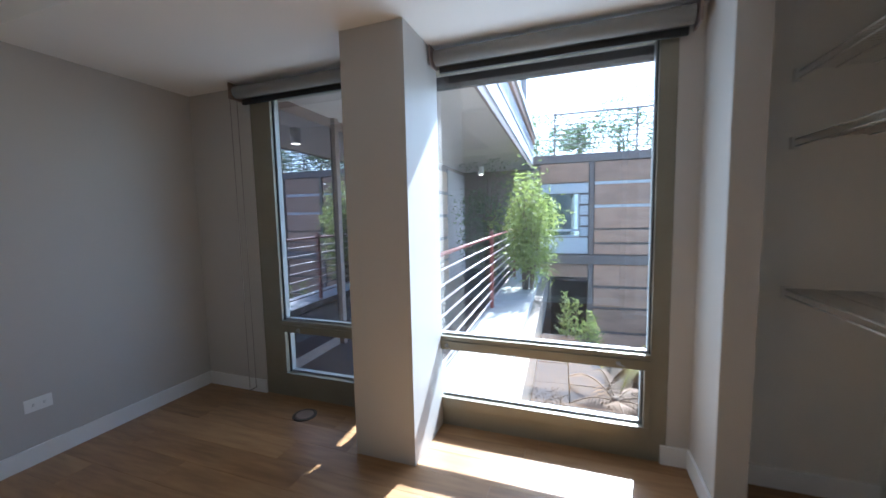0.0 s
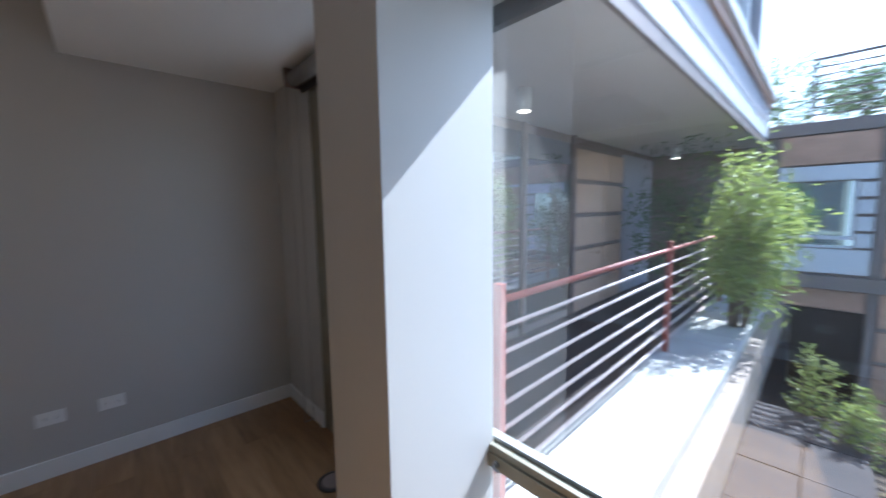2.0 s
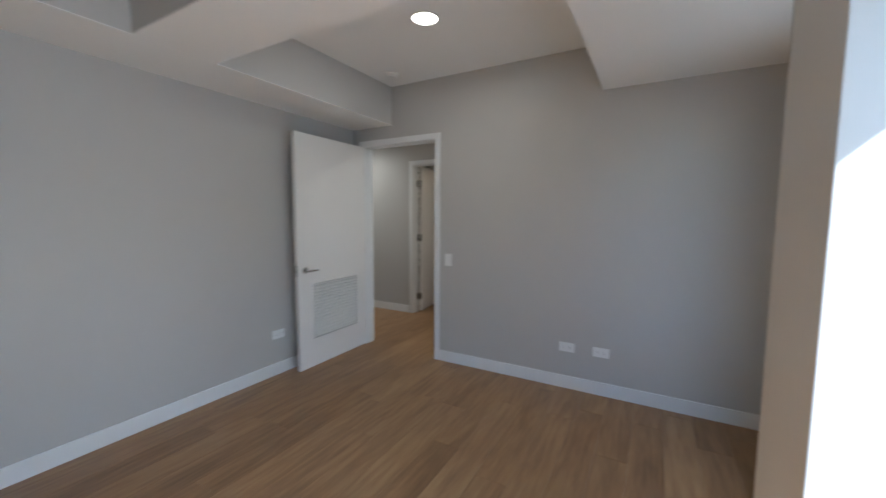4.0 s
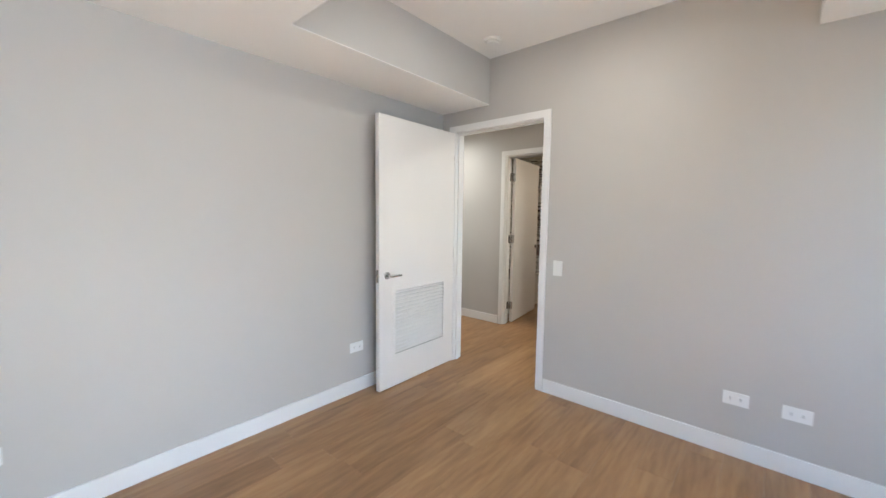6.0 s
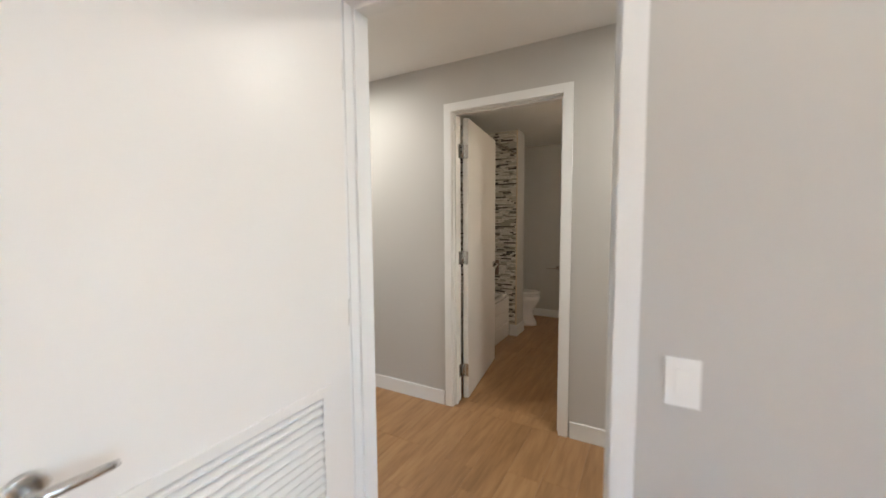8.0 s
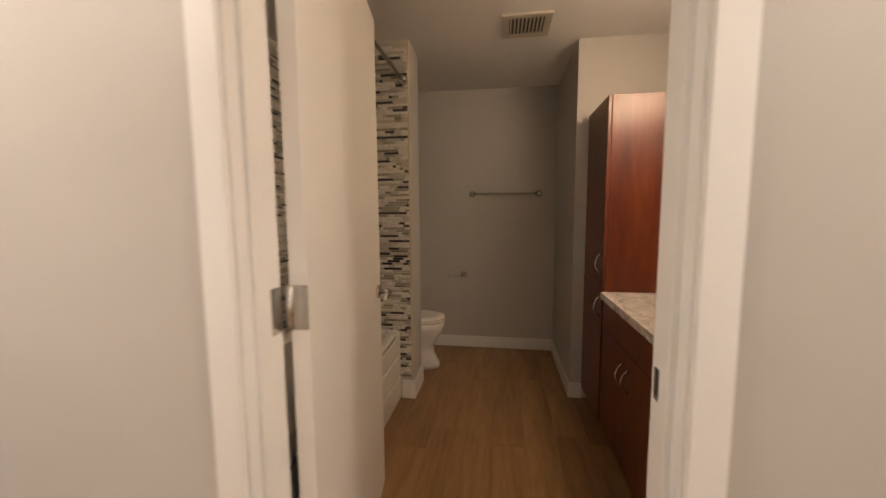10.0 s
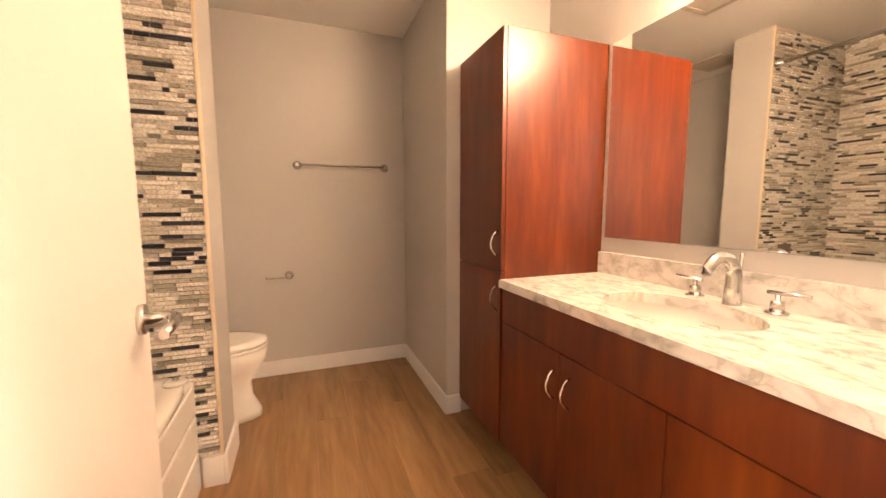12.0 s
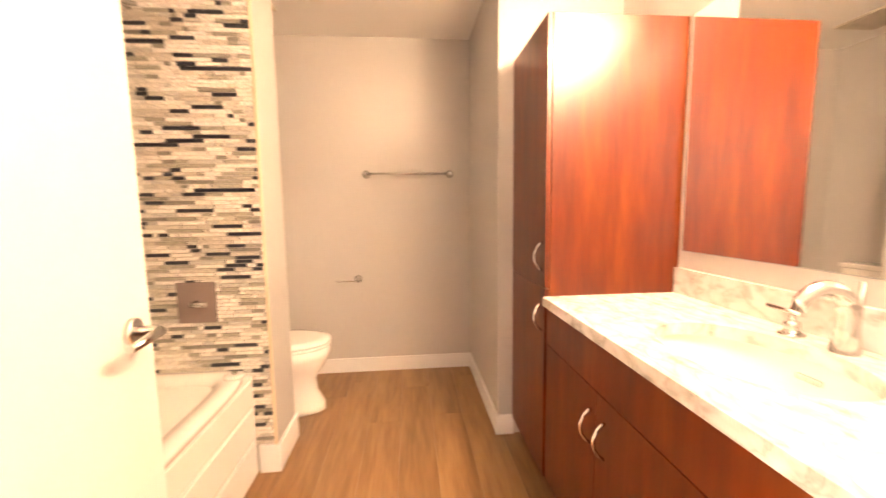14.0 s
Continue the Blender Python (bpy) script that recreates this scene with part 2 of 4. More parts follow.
M_RUST = mat("rusty_steel_panel", (0.53, 0.315, 0.21), 0.65, 0.0, vary=0.22, scale=2.5, fine=40, bump=0.2, stretch=(1, 1, 3), rand=0.25)
M_TAN = mat("tan_clad_panel", (0.64, 0.44, 0.32), 0.6, vary=0.14, scale=2.5, fine=60, bump=0.15, rand=0.2)
M_STEEL = mat("brown_steel", (0.24, 0.185, 0.165), 0.6, 0.0, vary=0.12, scale=5, bump=0.1)
M_RED = mat("red_oxide_paint", (0.30, 0.085, 0.065), 0.5, vary=0.1, scale=8, bump=0.05)
M_RAIL = mat("pale_rail_paint", (0.62, 0.52, 0.50), 0.4, vary=0.05, bump=0.02)
M_WHITE = mat("white_fascia_paint", (0.72, 0.72, 0.74), 0.6, vary=0.05, scale=3, bump=0.05)
M_LILAC = mat("grey_fascia_panel", (0.42, 0.40, 0.44), 0.6, vary=0.06, scale=3, bump=0.05)
M_DGLASS = mat("dark_glazing", (0.34, 0.34, 0.40), 0.02, 1.0, vary=0.1, scale=1, bump=0.0, spec=1.0)
M_BGLASS = mat("blue_glazing", (0.30, 0.40, 0.46), 0.03, 1.0, vary=0.1, scale=1, bump=0.0, spec=1.0)
# Darker than the stone itself: shade on the deck is put into the colour.
M_PAVE = mat("shaded_brown_paver", (0.045, 0.036, 0.036), 0.9, vary=0.15, scale=4, fine=60, bump=0.25, rand=0.15)
M_SOIL = mat("planting_soil", (0.09, 0.065, 0.045), 0.95, vary=0.3, scale=14, fine=80, bump=0.8)
M_LEAF = leaf_mat("bamboo_leaf", (0.34, 0.40, 0.11))
M_DLEAF = leaf_mat("dark_tree_leaf", (0.13, 0.19, 0.08), scale=4)
M_YLEAF = leaf_mat("yellow_palm_leaf", (0.34, 0.30, 0.06), 0.5)
M_BLEAF = mat("dry_brown_frond", (0.19, 0.12, 0.075), 0.8, vary=0.3, scale=8, fine=50, bump=0.1)
M_BARK = mat("bark", (0.14, 0.10, 0.07), 0.9, vary=0.2, scale=20, bump=0.4)
M_TILE, M_TILES = tile_mat("mosaic_strip", False), tile_mat("mosaic_strips_joined", True)


# ---- mesh helpers ----
def box(bm, a, b, bevel=0.0):
    vs = bmesh.ops.create_cube(bm, size=1.0, matrix=Matrix.Translation([(p + q) / 2 for p, q in zip(a, b)]) @ Matrix.Diagonal([abs(q - p) for p, q in zip(a, b)] + [1]))["verts"]
    if bevel:
        es = list({e for v in vs for e in v.link_edges})
        bmesh.ops.bevel(bm, geom=es, offset=bevel, segments=2, profile=0.7, affect="EDGES")
    return bm


def boxes(*pairs, bevel=0.0):
    bm = bmesh.new()
    for a, b in pairs:
        box(bm, a, b, bevel)
    return bm


def tube(bm, pts, r, sides=10, radii=None):
    """A round bar swept along points."""
    pts = [Vector(p) for p in pts]
    rings = []
    for k, p in enumerate(pts):
        d = (pts[min(k + 1, len(pts) - 1)] - pts[max(k - 1, 0)]).normalized()
        up = Vector((0, 0, 1)) if abs(d.z) < 0.9 else Vector((1, 0, 0))
        s = d.cross(up).normalized()
        w = s.cross(d)
        rad = radii[k] if radii else r
        rings.append([bm.verts.new(p + rad * (math.cos(2 * math.pi * j / sides) * s + math.sin(2 * math.pi * j / sides) * w)) for j in range(sides)])
    for q, n in zip(rings, rings[1:]):
        for j in range(sides):
            f = bm.faces.new((q[j], q[(j + 1) % sides], n[(j + 1) % sides], n[j]))
            f.smooth = True
    bm.faces.new(rings[0][::-1])
    bm.faces.new(rings[-1])
    return bm


def loft(bm, rings, sides=32, power=2.0, cap=True):
    """Superelliptic rings (cx, cy, z, rx, ry), joined from the first to the last."""
    rows = []
    for cx, cy, z, rx, ry in rings:
        row = []
        for j in range(sides):
            a = 2 * math.pi * j / sides
            c, s = math.cos(a), math.sin(a)
            row.append(bm.verts.new((cx + rx * math.copysign(abs(c) ** (2 / power), c), cy + ry * math.copysign(abs(s) ** (2 / power), s), z)))
        rows.append(row)
    for q, n in zip(rows, rows[1:]):
        for j in range(sides):
            f = bm.faces.new((q[j], q[(j + 1) % sides], n[(j + 1) % sides], n[j]))
            f.smooth = True
    if cap:
        bm.faces.new(rows[0][::-1])
        bm.faces.new(rows[-1])
    return bm


def disc(bm, p, axis, r, depth, sides=24):
    p, axis = Vector(p), Vector(axis).normalized()
    return tube(bm, [p, p + axis * depth * 0.8, p + axis * depth], r, sides, [r, r, r * 0.86])


def finish(ob, bm, material):
    bmesh.ops.recalc_face_normals(bm, faces=bm.faces)
    bm.to_mesh(ob.data)
    bm.free()
    ob.data.materials.append(material)
    return ob


def thing(name, bm, material, label, category, group="", kind=""):
    return tagged(finish(new(name, bpy.data.meshes.new(name)), bm, material), label, category, group, kind)


def holder(name, at, label, category, group="", kind=""):
    ob = new(name)
    ob.location = at
    ob.empty_display_size = 0.05
    bpy.context.view_layer.update()
    return tagged(ob, label, category, group, kind)


def part(name, bm, material, parent, label=""):
    ob = finish(new(name, bpy.data.meshes.new(name)), bm, material)
    ob.parent = parent
    base = Matrix.Translation(parent.location)
    if parent.parent:
        base = Matrix.Translation(parent.parent.location) @ base
    ob.matrix_parent_inverse = base.inverted() if not parent.parent else Matrix.Translation(parent.parent.location).inverted() @ Matrix.Identity(4)
    if parent.parent:
        ob.matrix_parent_inverse = Matrix.Identity(4)
    return tagged(ob, label)


def structure(name, bm, material, label):
    return thing(name, bm, material, label, name.split("_")[0], kind="structure")


# ---- plan ----
YB, YW, XR = 1.907, 5.53, 3.51          # bedroom: back wall, window wall, closet wall; the door wall is x = 0
ZC, ZS, ZSW = 2.70, 2.33, 2.365         # ceiling, back soffit, window soffit
DY0, DY1, DZ = 2.06, 2.93, 2.135       # bedroom door opening
HX = -1.365                             # hall face of the bath wall
BX = -1.49                              # bath face of it
BY0, BY1, BZ = 1.765, 2.52, 2.13        # bath door opening
BF, NY, NX, VB = -4.28, 2.72, -3.385, 3.35   # bath: far wall, nook wall, nook return, vanity wall
TX, TY, TB = -3.22, 1.64, 0.78           # tile end wall, its end, tub's back wall
BC, HC = 2.40, 2.47                     # bath and hall ceilings

# ---- structure: bedroom ----
structure("wall_door", boxes(((-0.12, 0.2, 0), (0, DY0 - 0.02, 2.9)), ((-0.12, DY0 - 0.02, DZ + 0.02), (0, DY1 + 0.02, 2.9)), ((-0.12, DY1 + 0.02, 0), (0, 5.75, 2.9))),
          M_WALL, "greige painted wall around the bedroom doorway")
structure("wall_back", boxes(((0, YB - 0.12, 0), (XR + 0.12, YB, 2.9))), M_WALL, "greige painted bedroom wall behind the open door")
structure("wall_window", boxes(((0, YW, 0), (0.617, 5.75, 2.9)), ((0.617, YW, 2.30), (3.40, 5.75, 2.9)), ((3.40, YW + 0.0, 0), (4.4, 5.75, 2.9))), M_WALL, "greige painted wall around the tall windows")
structure("wall_closet", boxes(((XR, 5.15, 0), (XR + 0.12, YW, 2.9)), ((XR, 2.6, 2.32), (XR + 0.12, 5.15, 2.9)), ((XR, YB, 0), (XR + 0.12, 2.6, 2.9))), M_WALL, "greige painted wall with an open closet")
structure("wall_closet_inside", boxes(((XR + 0.12, YW - 0.03, 0), (4.25, YW - 0.002, 2.9)), ((4.25, 2.3, 0), (4.35, YW - 0.002, 2.9)), ((XR + 0.12, 2.3, 0), (4.25, 2.4, 2.9))), M_CLOSET, "painted closet inside walls, lightened for bounced light")
structure("column", boxes(((1.729, 5.083, 0), (2.104, YW + 0.02, ZSW)), bevel=0.002), M_WALL, "square greige painted column before the windows")
structure("ceiling", boxes(((0, YB, ZC), (4.4, YW, 2.9))), M_CEIL, "white painted bedroom ceiling")
structure("soffit_window", boxes(((0, 4.40, ZSW), (XR, YW, ZC))), M_CEIL, "lowered white ceiling band along the windows")
structure("soffit_back", boxes(((0, YB, ZS), (XR, 2.422, ZC)), ((1.743, 2.422, ZS), (2.168, 4.40, ZC))), M_WALL, "lowered boxed ceiling band and cross beam")
structure("soffit_back_underside", boxes(((0, YB, ZS - 0.004), (XR, 2.422, ZS - 0.0005)), ((1.743, 2.4225, ZS - 0.004), (2.168, 4.40, ZS - 0.0005))), M_CEIL, "white painted underside of the ceiling band")


def baseboard(label, *runs):
    structure("baseboard", boxes(*runs, bevel=0.003), M_TRIM, label)


BH = 0.105
baseboard("white painted bedroom baseboard", ((0, YB, 0), (XR, YB + 0.014, BH)))
baseboard("white painted bedroom baseboard", ((0, DY1 + 0.07, 0), (0.014, YW, BH)))
baseboard("white painted baseboard beside the window", ((0.014, YW - 0.014, 0), (0.617, YW, BH)))
baseboard("white painted baseboard of the closet wall", ((XR - 0.014, 5.15, 0), (XR, YW, BH)), ((3.37, YW - 0.014, 0), (XR - 0.014, YW, BH)))
baseboard("white painted closet baseboard", ((XR + 0.12, YW - 0.044, 0), (4.25, YW - 0.03, BH)))
# hall
structure("wall_bath", boxes(((BX, 0.2, 0), (HX, BY0 - 0.02, 2.9)), ((BX, BY0 - 0.02, BZ + 0.02), (HX, BY1 + 0.02, 2.9)), ((BX, BY1 + 0.02, 0), (HX, 4.3, 2.9))), M_WALL, "greige painted hall wall with the bathroom doorway")
structure("wall_hall_end", boxes(((HX, 0.1, 0), (-0.12, 0.2, 2.9))), M_WALL, "greige painted end of the hall")
structure("wall_hall_end", boxes(((HX, 4.2, 0), (-0.12, 4.3, 2.9))), M_WALL, "greige painted end of the hall")
structure("ceiling_hall", boxes(((HX, 0.2, HC), (-0.12, 4.2, 2.9))), M_CEIL, "white painted hall ceiling")
baseboard("white painted hall baseboard", ((HX, 0.2, 0), (HX + 0.014, BY0 - 0.075, BH)))
baseboard("white painted hall baseboard", ((HX, BY1 + 0.075, 0), (HX + 0.014, 4.2, BH)))
# bath
structure("wall_bath_far", boxes(((BF - 0.12, 0.7, 0), (BF, NY + 0.1, 2.9))), M_WALL, "greige painted wall behind the towel bar")
structure("wall_nook", boxes(((BF, NY, 0), (NX, VB + 0.12, 2.9))), M_WALL, "greige painted wall corner beside the tall cabinet")
structure("wall_vanity", boxes(((NX, VB, 0), (BX, VB + 0.12, 2.9))), M_WALL, "beige painted wall behind the mirror")
structure("wall_stub", boxes(((-3.47, TB, 0), (TX, TY, 2.9))), M_WALL, "short painted wall between tub and toilet")
structure("wall_toilet", boxes(((BF, 0.92, 0), (-3.47, 1.04, 2.9))), M_WALL, "greige painted wall behind the toilet")
structure("wall_tub", boxes(((TX, TB - 0.12, 0), (BX, TB, 2.9))), M_GROUT, "grouted wall behind the tub")
structure("ceiling_bath", boxes(((BF, TB, BC), (BX, VB, 2.9))), M_CEIL, "white painted bathroom ceiling")
baseboard("white painted bathroom baseboard", ((BF, 1.04, 0), (BF + 0.014, NY, BH)))
baseboard("white painted bathroom baseboard", ((BF + 0.014, NY - 0.014, 0), (NX + 0.014, NY, BH)), ((NX, NY, 0), (NX + 0.014, 2.80, BH)))
baseboard("white painted baseboard round the tub wall end", ((-3.484, TY, 0), (TX + 0.02, TY + 0.014, 0.13)), ((TX, 1.56, 0), (TX + 0.02, TY, 0.13)))


# ---- doors ----
def casing(name, x, out, y0, y1, z, label):
    """A flat casing on the wall face x, standing out by out."""
    w, d = 0.062, 0.014 * out
    ob = holder(name, (x, y0, 0), label, "door casing", kind="structure")
    part("casing_side", boxes(((x, y0 - w, 0), (x + d, y0 - 0.006, z + w)), bevel=0.002), M_TRIM, ob)
    part("casing_side", boxes(((x, y1 + 0.006, 0), (x + d, y1 + w, z + w)), bevel=0.002), M_TRIM, ob)
    part("casing_head", boxes(((x, y0 - 0.006, z + 0.006), (x + d, y1 + 0.006, z + w)), bevel=0.002), M_TRIM, ob)


def jamb(name, x0, x1, y0, y1, z, stop, label):
    ob = holder(name, (x0, y0, 0), label, "door jamb", kind="structure")
    for n, a, b in (("jamb_side", (x0, y0 - 0.02, 0), (x1, y0, z)), ("jamb_side", (x0, y1, 0), (x1, y1 + 0.02, z)), ("jamb_head", (x0, y0 - 0.02, z), (x1, y1 + 0.02, z + 0.02)),
                    ("stop", (stop, y0, 0), (stop + 0.035, y0 + 0.012, z)), ("stop", (stop, y1 - 0.012, 0), (stop + 0.035, y1, z)), ("stop", (stop, y0 + 0.012, z - 0.012), (stop + 0.035, y1 - 0.012, z))):
        part(n, boxes((a, b), bevel=0.0015), M_TRIM, ob)
    return ob


casing("door_casing", 0, 1, DY0, DY1, DZ, "white painted casing of the bedroom doorway")
casing("door_casing", -0.12, -1, DY0, DY1, DZ, "white painted casing on the hall side")
casing("door_casing", HX, 1, BY0, BY1, BZ, "white painted casing of the bathroom doorway")
casing("door_casing", BX, -1, BY0, BY1, BZ, "white painted casing inside the bathroom")
jamb("door_jamb", -0.12, 0, DY0, DY1, DZ, -0.075, "white painted bedroom door jamb")
bj = jamb("door_jamb", BX, HX, BY0, BY1, BZ, -1.43, "white painted bathroom door jamb with a strike plate")
part("strike_plate", boxes(((-1.474, BY1 - 0.003, 0.96), (-1.446, BY1 - 0.0005, 1.02)), bevel=0.001), M_CHROME, bj, "nickel strike plate")
for z in (0.232, 1.097, 1.882):
    part("hinge_leaf", boxes(((BX, BY0 + 0.0003, z - 0.05), (BX + 0.034, BY0 + 0.0018, z + 0.05)), bevel=0.0005), M_CHROME, bj, "nickel hinge leaf")
part("strike_hole", boxes(((-1.466, BY1 - 0.004, 0.97), (-1.45, BY1 - 0.0032, 1.02))), M_DARK, bj)


def lever(leaf, x, y, z, side, turn):
    """A lever set on a leaf that lies along x; side +1: towards +y; turn: the way the lever points along x."""
    rose = part("lever_rose", disc(bmesh.new(), (x, y, z), (0, side, 0), 0.028, 0.012), M_CHROME, leaf, "round brushed nickel rose")
    pts = [(x, y + side * 0.01, z), (x, y + side * 0.045, z), (x + turn * 0.012, y + side * 0.056, z), (x + turn * 0.06, y + side * 0.058, z), (x + turn * 0.11, y + side * 0.052, z - 0.004)]
    part("lever_handle", tube(bmesh.new(), pts, 0.0095, 10, [0.011, 0.011, 0.011, 0.0095, 0.008]), M_CHROME, leaf, "curved brushed nickel lever")


def door_leaf(name, length, height, label, louvred, at, turn, lz, hz):
    """Built along local +x from the hinge at the origin, then turned into place."""
    leaf = holder(name, (0, 0, 0), label, "door", kind="structure")
    t = 0.02
    if louvred:
        a, b, c, d = 0.118, length - 0.138, 0.24, 0.80
        part("panel", boxes(((0, -t, 0), (a, t, height)), ((b, -t, 0), (length, t, height)), ((a, -t, 0), (b, t, c)), ((a, -t, d), (b, t, height))), M_DOOR, leaf)
        for sgn in (-1, 1):
            y0, y1 = sorted((sgn * t, sgn * (t + 0.006)))
            part("grille_frame", boxes(((a - 0.012, y0, c - 0.012), (a + 0.02, y1, d + 0.012)), ((b - 0.02, y0, c - 0.012), (b + 0.012, y1, d + 0.012)),
                                       ((a + 0.02, y0, c - 0.012), (b - 0.02, y1, c + 0.02)), ((a + 0.02, y0, d - 0.02), (b - 0.02, y1, d + 0.012))), M_DOOR, leaf)
        part("grille_back", boxes(((a, -0.002, c), (b, 0.002, d))), M_LOUVRE_SHADE, leaf, "grey sheet for the shade between the louvres")
        n = 17
        for k in range(n):
            z = c + 0.045 + (d - c - 0.075) * k / (n - 1)
            bm = bmesh.new()
            for s in (-1, 1):
                vs = [bm.verts.new((x, s * y, z + dz)) for x in (a + 0.015, b - 0.015) for y, dz in ((0.003, 0.004), (0.025, -0.013), (0.025, -0.008), (0.003, 0.008))]
                for i in range(4):
                    bm.faces.new((vs[i], vs[(i + 1) % 4], vs[4 + (i + 1) % 4], vs[4 + i]))
                bm.faces.new(vs[:4])
                bm.faces.new(vs[4:])
            part("louvre", bm, M_DOOR, leaf)
    else:
        part("panel", boxes(((0, -t, 0), (length, t, height)), bevel=0.002), M_DOOR, leaf)
    for s in (-1, 1):
        lever(leaf, length - 0.075, s * t, lz, s, -1)
    part("latch_plate", boxes(((length - 0.0005, -0.012, lz - 0.05), (length + 0.0015, 0.012, lz + 0.05)), ((length, -0.006, lz - 0.01), (length + 0.011, 0.006, lz + 0.01))), M_CHROME, leaf, "nickel latch plate")
    for z in hz:
        bm = tube(bmesh.new(), [(-0.006, t * turn_side(turn), z - 0.05), (-0.006, t * turn_side(turn), z + 0.05)], 0.007, 10)
        box(bm, (-0.0025, -t, z - 0.05), (-0.0005, t, z + 0.05))
        box(bm, (-0.012, t * turn_side(turn) - 0.001, z - 0.05), (0.022, t * turn_side(turn) + 0.0012, z + 0.05))
        part("hinge", bm, M_CHROME, leaf, "nickel butt hinge")
    leaf.matrix_basis = pose(*at, 0, 0, turn)
    return leaf


def turn_side(turn):
    return -1 if abs(turn) < 90 else 1


door_leaf("door_1", 0.89, 2.122, "open white bedroom door with a louvred grille", True, (0.018, 2.043, 0.012), 0.8, 0.91, (0.22, 1.04, 1.87))
door_leaf("door_2", 0.88, 2.11, "open plain white bathroom door with a lever", False, (BX - 0.02, BY0 + 0.032, 0.012), 188.2, 0.945, (0.22, 1.085, 1.87))


# ---- windows ----
def window(name, x0, x1, gx0, gx1, label):
    """Metal frame with a large pane over a low hopper pane."""
    ob = holder(name, (x0, YW, 0), label, "window", kind="structure")
    y0, y1, top = YW + 0.005, YW + 0.095, 2.30
    part("window_frame", boxes(((x0, y0, 0), (gx0, y1, top)), ((gx1, y0, 0), (x1, y1, top)), ((gx0, y0, 0), (gx1, y1, 0.12)), ((gx0, y0, 2.26), (gx1, y1, top)), bevel=0.003), M_FRAME, ob)
    part("sash_rail", boxes(((gx0, y0 - 0.012, 0.515), (gx1, y1, 0.57)), ((gx0, y0 - 0.004, 0.572), (gx1, y1, 0.60)), bevel=0.003), M_FRAME, ob)
    part("sash_frame", boxes(((gx0, y0 - 0.012, 0.12), (gx1, y1, 0.19)), ((gx0, y0 - 0.012, 0.19), (gx0 + 0.03, y1, 0.515)), ((gx1 - 0.03, y0 - 0.012, 0.19), (gx1, y1, 0.515)), bevel=0.003), M_FRAME, ob)
    for a, b, e in ((0.60, 2.26, 0.0), (0.19, 0.515, 0.03)):
        part("glazing_bead", boxes(((gx0 + e, y0 + 0.03, a), (gx0 + e + 0.014, y1 - 0.02, b)), ((gx1 - e - 0.014, y0 + 0.03, a), (gx1 - e, y1 - 0.02, b)), ((gx0 + e + 0.014, y0 + 0.03, a), (gx1 - e - 0.014, y1 - 0.02, a + 0.014))), M_SILVER, ob)
        part("gasket", boxes(((gx0 + e, y0 + 0.024, a), (gx0 + e + 0.006, y0 + 0.03, b)), ((gx1 - e - 0.006, y0 + 0.024, a), (gx1 - e, y0 + 0.03, b))), M_DARK, ob)
    for a, b in ((0.60, 2.26), (0.19, 0.515)):
        p = part("pane", boxes(((gx0 + 0.004, YW + 0.052, a), (gx1 - 0.004, YW + 0.058, b))), M_GLASS, ob)
        p.visible_shadow = False
    for x in (gx0 + 0.16, gx1 - 0.16):
        bm = disc(bmesh.new(), (x, y0 - 0.012, 0.542), (0, -1, 0), 0.013, 0.012, 14)
        tube(bm, [(x, y0 - 0.024, 0.542), (x, y0 - 0.034, 0.542), (x + 0.03, y0 - 0.036, 0.536)], 0.005, 8)
        part("window_latch", bm, M_SILVER, ob, "small metal latch")
    return ob


window("window_1", 0.617, 1.80, 0.80, 1.74, "tall dark bronze window with a low pane beneath")
window("window_2", 1.80, 3.40, 1.985, 3.315, "tall bronze window with a low hopper pane")


def roller_blind(x0, x1):
    ob = holder("roller_blind", (x0, YW, 2.2), "rolled-up grey roller blind under the soffit", "blind", "roller blinds")
    part("roll", tube(bmesh.new(), [(x0 + 0.02, YW - 0.075, 2.30), (x1 - 0.02, YW - 0.075, 2.30)], 0.043, 20), M_BLIND, ob)
    part("hem_bar", boxes(((x0 + 0.03, YW - 0.04, 2.225), (x1 - 0.03, YW - 0.022, 2.262)), bevel=0.003), M_DARK, ob)
    part("fabric", boxes(((x0 + 0.03, YW - 0.036, 2.262), (x1 - 0.03, YW - 0.033, 2.32))), M_BLIND, ob)
    for x in (x0, x1):
        part("bracket", boxes(((x - 0.004, YW - 0.125, 2.25), (x + 0.004, YW, ZSW)), bevel=0.002), M_STEEL, ob)
    return ob


cord_blind = roller_blind(0.56, 1.72)
for y in (YW - 0.11, YW - 0.05):
    part("cord", tube(bmesh.new(), [(0.553, y, 2.28), (0.552, y + 0.004, 1.2), (0.554, y, 0.06)], 0.0022, 6), M_BLIND, cord_blind, "thin grey blind cord")
part("cord_weight", tube(bmesh.new(), [(0.554, YW - 0.115, 0.058), (0.554, YW - 0.045, 0.058)], 0.004, 6), M_BLIND, cord_blind)
roller_blind(2.115, 3.46)


